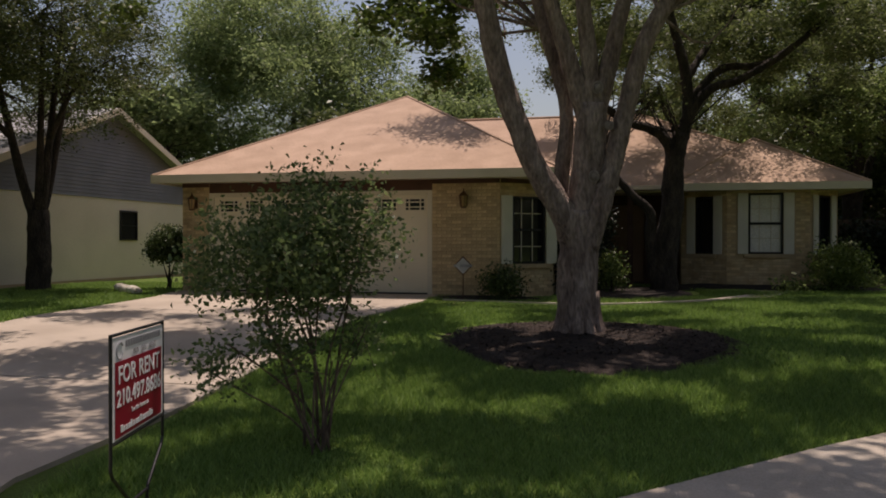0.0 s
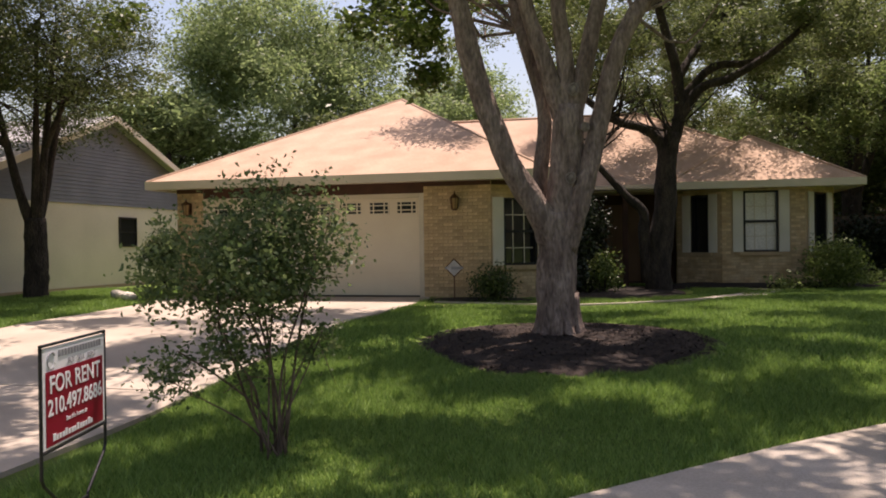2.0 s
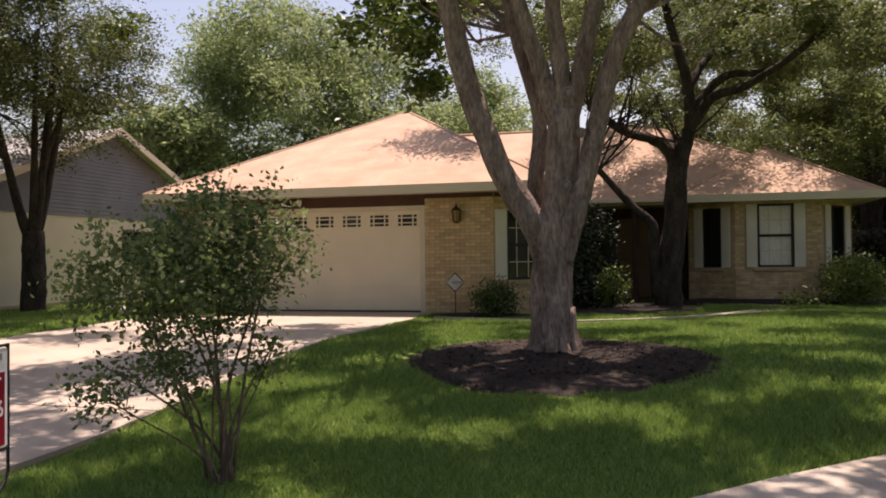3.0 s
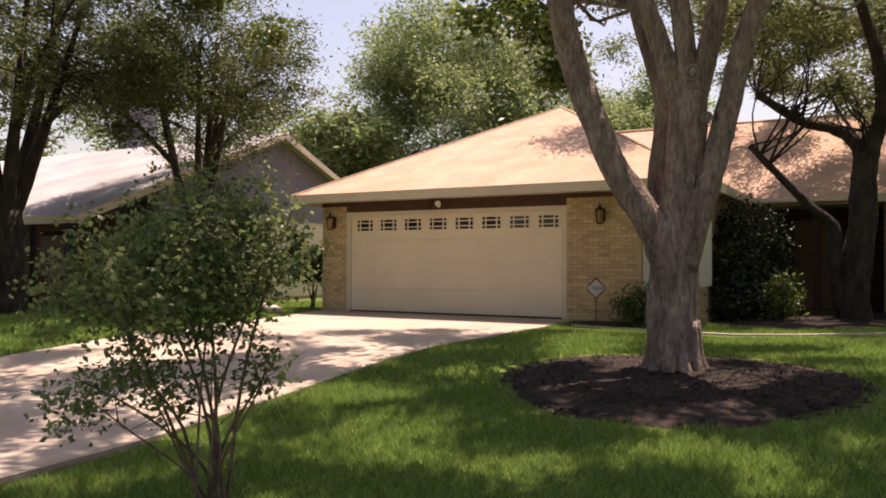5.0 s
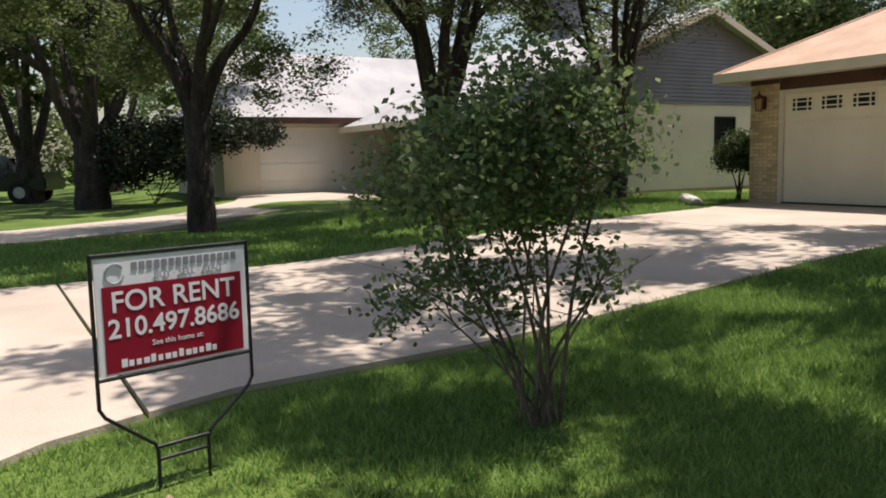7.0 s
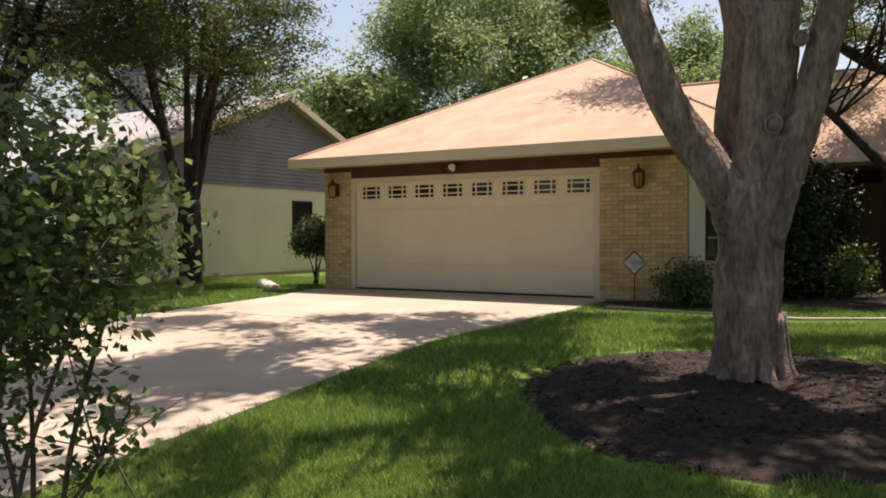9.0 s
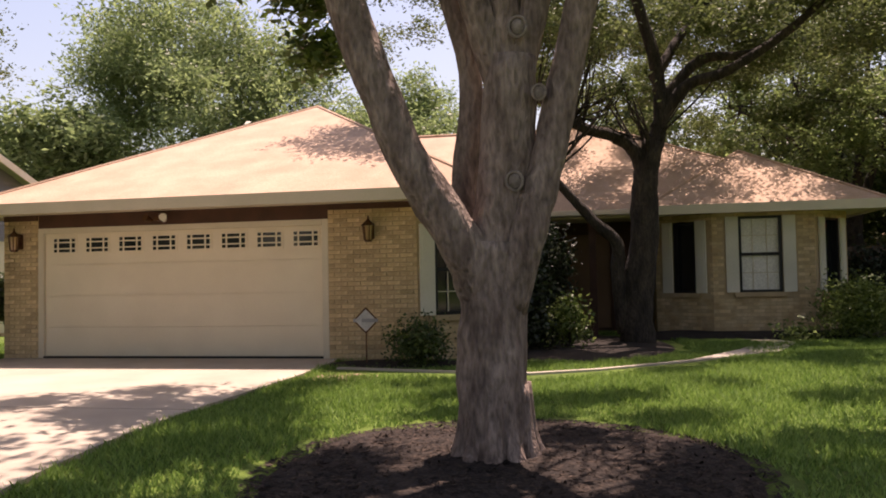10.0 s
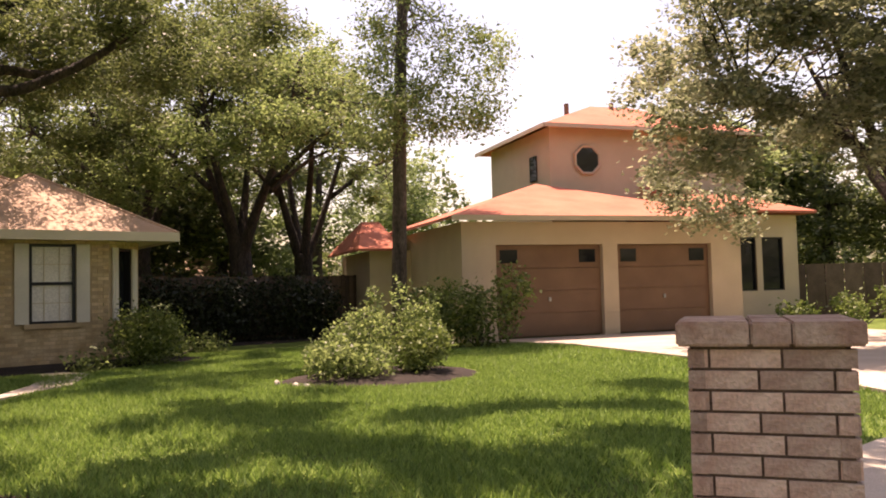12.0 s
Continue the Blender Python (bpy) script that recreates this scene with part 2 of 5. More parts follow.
def quads(name, centres, lengths, widths, rng, material, parent=None, flat=0.0, droop=0.0, label=""):
    """Many small pointed leaves as one mesh: a folded diamond each."""
    n = len(centres)
    d = rng.normal(size=(n, 3))
    d[:, 2] = d[:, 2] * (1 - flat) - droop
    d /= np.linalg.norm(d, axis=1)[:, None] + 1e-9
    s = np.cross(d, rng.normal(size=(n, 3)) * (1 - flat) + np.array((0, 0, flat)))
    s /= np.linalg.norm(s, axis=1)[:, None] + 1e-9
    nn = np.cross(d, s)
    L, W = lengths[:, None], widths[:, None]
    v = np.stack((centres - d * L / 2, centres + s * W / 2 + nn * W * 0.18 - d * L * 0.06, centres + d * L / 2, centres - s * W / 2 + nn * W * 0.18 - d * L * 0.06), 1).reshape(-1, 3)
    me = bpy.data.meshes.new(name)
    me.vertices.add(4 * n), me.loops.add(4 * n), me.polygons.add(n)
    me.vertices.foreach_set("co", v.astype(np.float32).ravel())
    me.loops.foreach_set("vertex_index", np.arange(4 * n, dtype=np.int32))
    me.polygons.foreach_set("loop_start", np.arange(0, 4 * n, 4, dtype=np.int32))
    me.update(calc_edges=True)
    me.materials.append(material)
    ob = new(name, me)
    if parent is not None:
        attach(ob, parent)
    return tagged(ob, label)


def cloud(rng, blobs, n, clump=0.22, per=14, shell=0.55):
    """Leaf places: in clumps, spread over the outer part of uneven ellipsoids (x, y, z, rx, ry, rz)."""
    vol = np.array([b[3] * b[4] * b[5] for b in blobs]) ** 0.75
    pick = rng.choice(len(blobs), size=max(1, n // per), p=vol / vol.sum())
    b = np.array(blobs)[pick]
    d = rng.normal(size=(len(pick), 3))
    d /= np.linalg.norm(d, axis=1)[:, None]
    r = (shell + (1 - shell) * rng.random(len(pick)) ** 0.7) * (0.82 + 0.3 * rng.random(len(pick)))
    c = b[:, :3] + d * b[:, 3:] * r[:, None]
    c = np.repeat(c, per, axis=0)
    flat = np.array((1.0, 1.0, 0.6 if per >= 40 else 1.0))
    return c + np.clip(rng.normal(size=c.shape), -1.7, 1.7) * clump * flat * (0.5 + rng.random((len(c), 1)))


def tree(name, base, limbs, blobs, n, leaf, bark, material, label, seed, twigs=40, clump=0.22, per=14, shell=0.5, flat=0.2, droop=0.0, slim=0.5, sides=10, rough=0.12):
    """A tree: limbs are rows of (points, radius at foot, radius at tip); twigs run from the limbs into the crown."""
    rng = np.random.default_rng(seed)
    t = thing(name, *base, label, "tree")
    bm = bmesh.new()
    for i, (pts, r0, r1) in enumerate(limbs):
        one = tube(bmesh.new(), pts, r0, r1, sides if r0 > 0.06 else 6, 7 if i == 0 else 6, rough, 1.0, seed + i)
        part("limb" if i else "trunk", one, bark, t, smooth=True)
    ends = [Vector(q) for pts, r0, r1 in limbs for q in smooth_line(pts, 4)[(len(pts) - 1) * 3:]]
    if len(limbs) > 2:
        ends = [e for e in ends if e.z > base[2] + 2.9]
    for k in range(twigs):
        e = ends[int(rng.integers(len(ends)))]
        near = sorted(blobs, key=lambda q: (Vector(q[:3]) - e).length)[:2]
        b = near[int(rng.integers(len(near)))]
        d = Vector(rng.normal(size=3)).normalized()
        tip = Vector((b[0] + d[0] * b[3] * 0.75, b[1] + d[1] * b[4] * 0.75, b[2] + d[2] * b[5] * 0.75))
        midp = e.lerp(tip, 0.5) + Vector(rng.normal(size=3)) * 0.12 * (tip - e).length
        tube(bm, (e, midp, tip), 0.012 + 0.006 * (tip - e).length, 0.005, 5, 3)
    if twigs:
        tagged(part("twig", bm, bark, t, smooth=True), kind="stuff")
    c = cloud(rng, blobs, n, clump, per, shell)
    ln = leaf * (0.6 + 0.8 * rng.random(len(c)))
    quads("crown", c, ln, ln * slim, rng, material, t, flat, droop)
    return t


def smoothstep(v):
    v = min(1.0, max(0.0, v))
    return v * v * (3 - 2 * v)


def gz(x, y):
    """The ground's height: level by the house, falling gently to the street."""
    return -0.25 * smoothstep((-5.5 - y) / 5.0)


def edge_at(line, y):
    """x on a line of (x, y) points that runs by y."""
    for (x0, y0), (x1, y1) in zip(line, line[1:]):
        if (y0 - y) * (y1 - y) <= 0:
            return x0 + (x1 - x0) * (y - y0) / (y1 - y0 or 1)
    return line[-1][0] if abs(y - line[-1][1]) < abs(y - line[0][1]) else line[0][0]


def drape(name, poly_rows, lift, material, thick=0.12):
    """A strip laid on the ground: rows of (left point, right point), cut fine."""
    bm = bmesh.new()
    prev = None
    for a, b in poly_rows:
        row = []
        for k in range(9):
            x, y = a[0] + (b[0] - a[0]) * k / 8, a[1] + (b[1] - a[1]) * k / 8
            row.append(bm.verts.new((x, y, gz(x, y) + lift)))
        if prev:
            for k in range(8):
                bm.faces.new((prev[k], prev[k + 1], row[k + 1], row[k]))
        prev = row
    edge = [e for e in bm.edges if e.is_boundary]
    ex = bmesh.ops.extrude_edge_only(bm, edges=edge)
    for v in ex["geom"]:
        if isinstance(v, bmesh.types.BMVert):
            v.co.z -= thick
    me = bpy.data.meshes.new(name)
    bmesh.ops.recalc_face_normals(bm, faces=bm.faces)
    bm.to_mesh(me)
    bm.free()
    me.materials.append(material)
    return new(name, me)

# ---- ground ----
DRIVE_L = [(-5.62, 0.1), (-5.5, -0.7), (-5.0, -1.95), (-4.5, -4.5), (-4.2, -7.0), (-4.25, -9.5), (-4.25, -13.0), (-4.6, -14.4), (-5.6, -15.6)]
DRIVE_R = [(0.12, 0.1), (0.2, -0.7), (0.3, -1.95), (0.28, -4.5), (0.42, -7.0), (0.52, -9.5), (0.72, -12.0), (1.1, -12.9), (1.9, -13.9)]
WALK_IN = [(1.9, -13.95), (2.5, -13.3), (3.1, -12.3), (3.69, -11.52), (4.31, -10.84), (5.08, -10.0), (5.83, -9.34), (7.0, -8.6), (8.6, -8.1), (11.0, -7.9), (16.0, -8.2), (30.0, -10.0)]


def offset(line, d):
    out = []
    for i, p in enumerate(line):
        a, b = line[max(i - 1, 0)], line[min(i + 1, len(line) - 1)]
        t = Vector((b[0] - a[0], b[1] - a[1])).normalized()
        out.append((p[0] + t.y * d, p[1] - t.x * d))
    return out


def sheet():
    """The ground: one sheet, fine by the house and coarse to the horizon."""
    xs = sorted({*range(-400, -40, 60), *[x * 0.8 for x in range(-50, 51)], *range(50, 401, 50)})
    ys = sorted({*range(-400, -40, 60), *[y * 0.5 for y in range(-64, 41)], *range(25, 401, 75)})
    bm = bmesh.new()
    g = [[bm.verts.new((x, y, gz(x, y) + 0.015 * noise.noise((x * 0.5, y * 0.5, 0)))) for x in xs] for y in ys]
    for a, b in zip(g, g[1:]):
        for i in range(len(xs) - 1):
            bm.faces.new((a[i], a[i + 1], b[i + 1], b[i]))
    return single("ground", bm, M["lawn"], "green lawn over gently sloping ground", "ground", "structure", True)


sheet()
for ya, yb in ((0.08, -4.6), (-4.625, -9.3), (-9.325, -12.42), (-12.45, -13.9)):
    rows = [((edge_at(DRIVE_L, y), y), (edge_at(DRIVE_R, y), y)) for y in np.linspace(ya, yb, 14)]
    if yb < -13:
        rows.append(((-5.6, -15.6), (2.4, -15.2)))
    tagged(drape("driveway", rows, 0.035, M["concrete"]), "sunlit pale concrete driveway slab with dappled shade", "driveway", "", "structure")
WALK_IN = offset(WALK_IN, 0.13)
outer = offset(WALK_IN, 1.2)
tagged(drape("pavement", list(zip(WALK_IN, outer)), 0.02, M["walk"]), "curving pale concrete pavement beside the lawn", "pavement", "", "structure")
tagged(drape("kerb", list(zip(offset(WALK_IN, 2.3), offset(WALK_IN, 2.45))), 0.03, M["walk"], 0.25), "low concrete kerb along the street", "kerb", "", "structure")
tagged(drape("road", list(zip(offset([(-40, -16.5), (-8, -16), *WALK_IN], 2.45), offset([(-40, -16.5), (-8, -16), *WALK_IN], 9.5))), -0.02 + 0.008, M["asphalt"], 0.1), "grey asphalt street in front of the lots", "road", "", "structure")
NDRIVE = [((-12.5, -16.0), (-9.5, -15.6)), ((-13.0, -12.5), (-10.2, -11.6)), ((-14.8, -9.0), (-12.0, -7.8)), ((-17.0, -7.0), (-14.8, -3.6)), ((-19.2, -6.2), (-19.2, -0.8))]
tagged(drape("neighbour_driveway", NDRIVE, 0.03, M["concrete"]), "concrete driveway of the pale-roofed house", "driveway", "", "structure")
RDRIVE = [((15.9, 3.0), (23.3, 0.7)), ((16.2, 0.5), (23.5, -2.0)), ((15.0, -3.6), (22.5, -5.0)), ((13.4, -7.0), (20.5, -7.5)), ((12.8, -9.2), (20.0, -10.0))]
tagged(drape("neighbour_driveway", RDRIVE, 0.05, M["concrete"]), "sunlit concrete driveway of the terracotta-roofed house", "driveway", "", "structure")


def bed(name, cx, cy, rx, ry, lift, material, label, seed, wob=0.15):
    """A low mound with an uneven rim."""
    bm = bmesh.new()
    rings = []
    for j in range(6):
        f = 1 - j / 6
        ring = []
        for k in range(36):
            a = 2 * math.pi * k / 36
            w = 1 + wob * noise.noise((math.cos(a) * 1.5, math.sin(a) * 1.5, seed))
            x, y = cx + math.cos(a) * rx * f * w, cy + math.sin(a) * ry * f * w
            ring.append(bm.verts.new((x, y, gz(x, y) + (-0.03 if j == 0 else lift * math.sin(min(1, j / 3) * math.pi / 2) + 0.012 * noise.noise((x * 3, y * 3, 2))))))
        rings.append(ring)
    for a, b in zip(rings, rings[1:]):
        for k in range(36):
            bm.faces.new((a[k], a[(k + 1) % 36], b[(k + 1) % 36], b[k]))
    bm.faces.new(rings[-1])
    return single(name, bm, material, label, "planting bed", "structure", True)


MULCH = (3.45, -6.4, 1.68, 1.8)
bed("mulch_ring", *MULCH, 0.06, M["mulch"], "ring of dark mulch round the big tree's foot", 3)
PATH_LINE = [(0.5, -1.0), (1.83, -1.3), (3.14, -1.5), (3.95, -1.05), (5.2, 0.03), (6.1, 1.6), (6.6, 2.9), (6.2, 4.2)]
tagged(drape("garden_path", list(zip(PATH_LINE, [*offset(PATH_LINE, 0.09)[:-3], *offset(PATH_LINE, 0.6)[-3:]])), 0.025, M["walk"], 0.08), "narrow pale stone-edged path to the front door", "path", "", "structure")
bed("planting_bed", 7.0, 4.6, 2.9, 1.25, 0.1, M["soil"], "shaded dark soil bed under the bay window", 5)
bed("planting_bed", 3.5, 2.4, 1.9, 2.6, 0.06, M["soil"], "dark soil bed by the entry with creepers", 8)
bed("planting_bed", 1.2, -0.5, 1.2, 0.55, 0.05, M["soil"], "narrow soil bed along the brick wall", 11)
bed("planting_bed", 10.3, -1.3, 1.65, 1.3, 0.08, M["soil"], "round bed of leafy shrubs in the lawn", 14)
bed("planting_bed", 13.0, 8.6, 5.0, 1.2, 0.05, M["soil"], "dark ground below the ivy-covered fence", 17)

# ---- the brick house ----
house = thing("brick_house", -1.9, 5.0, 0, "single-storey tan brick house with hipped tan shingle roof", "house")
WALL = [(-5.62, 0.0), (-4.98, 0.0), (0.0, 0.0), (1.38, 0.0), (2.35, 0.8), (2.35, 6.4), (5.1, 6.4), (5.1, 5.3), (6.1, 4.5), (7.93, 4.5), (8.7, 5.3), (8.7, 13.0), (-5.62, 13.0)]


def wall(a, b, z0, z1, material, holes=(), thick=0.2, name="wall", parent=None):
    """A wall from a to b with openings (s0, s1, z0, z1) through it."""
    m, d = along(*a, *b)
    cuts = sorted({0, d, *[h[0] for h in holes], *[h[1] for h in holes]})
    bm = bmesh.new()
    for s0, s1 in zip(cuts, cuts[1:]):
        h = [q for q in holes if q[0] <= s0 + 1e-6 and q[1] >= s1 - 1e-6]
        if not h:
            box(bm, s0, s1, 0, thick, z0, z1, 0, m)
        else:
            if h[0][2] > z0:
                box(bm, s0, s1, 0, thick, z0, h[0][2], 0, m)
            if h[0][3] < z1:
                box(bm, s0, s1, 0, thick, h[0][3], z1, 0, m)
    return part(name, bm, material, parent or house), m, d


def brick_mesh(name, length, material, height=0.057, depth=0.05, proud=0.012):
    bm = box(bmesh.new(), 0, length, -proud, depth, 0, height)
    bmesh.ops.bevel(bm, geom=[e for e in bm.edges if all(v.co.y < 0 for v in e.verts)], offset=0.006, segments=1, affect="EDGES")
    me = bpy.data.meshes.new(name)
    bm.to_mesh(me)
    bm.free()
    me.materials.append(material)
    return me


BRICK, HALF = brick_mesh("brick", 0.194, M["brick"]), brick_mesh("half_brick", 0.092, M["brick"])


def lay(parent, m, d, z0, z1, holes=(), single_pieces=True):
    """Bricks in running bond on a wall's face: objects of their own, or joined into one."""
    rnd = random.Random(int(d * 1000))
    bm = None if single_pieces else bmesh.new()
    k, z = 0, z0
    while z + 0.057 < z1:
        s = 0.0 if k % 2 == 0 else -0.102
        while s < d - 0.03:
            a, b = max(s, 0), min(s + 0.194, d)
            if b - a > 0.04 and not any(h[0] < b - 0.01 and h[1] > a + 0.01 and h[2] < z + 0.05 and h[3] > z + 0.01 for h in holes):
                j = rnd.uniform(-0.003, 0.004)
                if single_pieces:
                    ob = new("brick", BRICK if b - a > 0.15 else HALF)
                    ob.parent = parent
                    ob.matrix_local = m @ Matrix.Translation((a, j, z)) @ Matrix.Diagonal(((b - a) / (0.194 if b - a > 0.15 else 0.092), 1, 1, 1))
                else:
                    box(bm, a, b, -0.012 + j, 0.03, z, z + 0.057, 0, m)
            s += 0.204
        k, z = k + 1, z + 0.068
    if bm is not None:
        tagged(part("brickwork", bm, M["brick_stuff"], parent), kind="stuff")


def window(m, s0, s1, z0, z1, cols=2, rows=2, shutters=0.0, pane=None, sash=True):
    """A sash window in a wall's frame: frame, sill, panes with bars, shutters beside it."""
    w = tagged(part("window", boxes((s0, s1, 0.10, 0.12, z0, z1)), M["glass"], house), "dark sash window with thin bars")
    w.data.transform(m)
    mid = (z0 + z1) / 2
    f = 0.045
    bm = boxes((s0, s1, -0.01, 0.1, z1 - f, z1), (s0, s1, -0.01, 0.1, z0, z0 + f), (s0, s0 + f, -0.01, 0.1, z0 + f, z1 - f), (s1 - f, s1, -0.01, 0.1, z0 + f, z1 - f))
    if sash:
        box(bm, s0 + f, s1 - f, 0.03, 0.1, mid - 0.025, mid + 0.025)
    bm.transform(m)
    part("window_frame", bm, M["black"], w, "dark metal frame")
    if pane:
        for a, b in ((mid + 0.03, z1 - f), (z0 + f, mid - 0.03)):
            bm = boxes((s0 + f, s1 - f, 0.085, 0.095, a, b))
            bm.transform(m)
            part("pane", bm, pane, w)
    bm = bmesh.new()
    for a, b in ((mid + 0.03, z1 - f), (z0 + f, mid - 0.03)):
        for i in range(1, cols):
            x = s0 + (s1 - s0) * i / cols
            box(bm, x - 0.008, x + 0.008, 0.07, 0.086, a, b)
        for i in range(1, rows):
            z = a + (b - a) * i / rows
            box(bm, s0 + f, s1 - f, 0.072, 0.084, z - 0.008, z + 0.008)
    bm.transform(m)
    if bm.verts:
        part("glazing_bar", bm, M["trim"], w)
    bm = boxes((s0 - 0.1, s1 + 0.1, -0.07, 0.1, z0 - 0.09, z0), bevel=0.01)
    bm.transform(m)
    part("window_sill", bm, M["mortar"], w)
    if shutters:
        for a, b in ((s0 - shutters, s0 - 0.01), (s1 + 0.01, s1 + shutters)):
            bm = boxes((a, b, -0.045, -0.012, z0, z1), bevel=0.005)
            z = z0 + 0.12
            while z < z1 - 0.1:
                box(bm, a + 0.04, b - 0.04, -0.055, -0.04, z, z + 0.03)
                z += 0.05
            bm.transform(m)
            part("shutter", bm, M["shutter"], w, "pale louvred shutter")
    return w


TOP = 2.36
w1, m1, d1 = wall(WALL[0], WALL[1], -0.1, TOP, M["mortar"])
w2, m2, d2 = wall(WALL[2], WALL[3], -0.1, TOP, M["mortar"])
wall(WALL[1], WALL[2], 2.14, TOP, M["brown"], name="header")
SIDE_HOLE = [(0.28, 1.06, 0.66, 2.02)]
w3, m3, d3 = wall(WALL[3], WALL[4], -0.1, TOP, M["mortar"], SIDE_HOLE)
wall(WALL[4], WALL[5], -0.1, TOP, M["mortar"])
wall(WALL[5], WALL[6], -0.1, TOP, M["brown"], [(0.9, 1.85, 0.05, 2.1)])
wall(WALL[6], WALL[7], -0.1, TOP, M["mortar"])
H4, H5, H6 = [(0.42, 0.92, 0.82, 2.22)], [(0.48, 1.25, 0.83, 2.27)], [(0.3, 0.8, 0.82, 2.22)]
w4, m4, d4 = wall(WALL[7], WALL[8], -0.1, TOP, M["mortar"], H4)
w5, m5, d5 = wall(WALL[8], WALL[9], -0.1, TOP, M["mortar"], H5)
w6, m6, d6 = wall(WALL[9], WALL[10], -0.1, TOP, M["mortar"], H6)
for i in (10, 11, 12):
    wall(WALL[i], WALL[(i + 1) % 13], -0.1, TOP, M["mortar"])
window(m3, 0.28, 1.06, 0.66, 2.02, 3, 2, 0.26)
window(m4, 0.42, 0.92, 0.82, 2.22, 1, 1, 0.24, None, False)
window(m5, 0.48, 1.25, 0.83, 2.27, 3, 2, 0.24, M["blind"])
window(m6, 0.3, 0.8, 0.82, 2.22, 1, 1, 0.2, None, False)
fd = part("front_door", boxes((3.25, 4.2, 6.46, 6.5, 0.05, 2.1), bevel=0.01), M["brown_door"], house, "brown front door in the shaded entry")
part("door_handle", boxes((3.3, 3.34, 6.4, 6.46, 0.98, 1.1), bevel=0.01), M["bronze"], fd)
part("post", boxes((3.78, 3.92, 4.6, 4.74, -0.05, 2.3), bevel=0.01), M["brown"], house, "brown timber porch post")

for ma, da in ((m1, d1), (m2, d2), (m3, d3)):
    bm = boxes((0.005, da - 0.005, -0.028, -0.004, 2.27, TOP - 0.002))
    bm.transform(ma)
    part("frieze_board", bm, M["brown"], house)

# roof: garage hip, main hip, wing hip
EZ = 2.34
GR = [(-5.92, -0.7), (2.62, -0.7)]
PEAK = (-1.95, 4.9, 4.98)


def roof(name, polys, material, parent, thick=0.06, local=False, label=""):
    for p in polys:
        part(name, slab(bmesh.new(), p, thick), material, parent, label, local)


z = EZ + 0.14
roof("roof", [
    [(GR[0][0], -0.7, z), (GR[1][0], -0.7, z), PEAK],
    [(GR[0][0], 13.3, z), (GR[0][0], -0.7, z), PEAK, (-1.95, 9.0, 4.98)],
    [(GR[1][0], -0.7, z), (2.62, 9.0, z), (-1.95, 9.0, 4.98), PEAK],
], M["shingle"], house, label="tan shingle roof over the garage")
roof("roof", [
    [(2.0, 4.55, z), (9.1, 4.55, z), (4.1, 9.0, 4.92), (-1.95, 9.0, 4.92)],
    [(9.1, 4.55, z), (9.1, 13.4, z), (4.1, 9.0, 4.92)],
    [(9.1, 13.4, z), (-5.92, 13.4, z), (-1.95, 9.0, 4.92), (4.1, 9.0, 4.92)],
], M["shingle"], house, label="tan shingle roof mottled by tree shade")
roof("roof", [
    [(4.85, 4.08, z), (9.12, 4.08, z), (7.0, 6.9, 3.86)],
    [(9.12, 4.08, z), (9.12, 9.0, z), (7.0, 8.6, 3.86), (7.0, 6.9, 3.86)],
    [(4.85, 9.0, z), (4.85, 4.08, z), (7.0, 6.9, 3.86), (7.0, 8.6, 3.86)],
], M["shingle"], house, label="small hipped shingle roof over the bay")
for r in ((-5.92, 2.62, -0.73, -0.69), (4.85, 9.12, 4.05, 4.09), (2.6, 4.86, 4.52, 4.56)):
    part("fascia", boxes((*r, EZ - 0.02, z + 0.01)), M["trim"], house, "cream painted fascia board")
for r in ((-5.95, -5.91, -0.7, 13.3), (2.6, 2.64, -0.7, 4.5), (9.1, 9.14, 4.08, 13.3)):
    part("fascia", boxes((*r, EZ - 0.02, z + 0.01)), M["trim"], house)
part("soffit", boxes((-5.9, 2.6, -0.69, 6.0, EZ + 0.02, EZ + 0.05)), M["trim"], house)
part("soffit", boxes((2.6, 9.1, 4.1, 13.0, EZ + 0.02, EZ + 0.05)), M["trim"], house)
bm = bmesh.new()
for a, b in (((-5.92, -0.7, z), PEAK), ((2.62, -0.7, z), PEAK), ((9.1, 4.55, z), (4.1, 9, 4.92)), ((9.12, 4.08, z), (7, 6.9, 3.86)), ((4.85, 4.08, z), (7, 6.9, 3.86)), ((-1.95, 9, 4.95), (4.1, 9, 4.92))):
    tube(bm, (a, b), 0.035, 0.035, 6, 1)
part("ridge_cap", bm, M["shingle"], house)

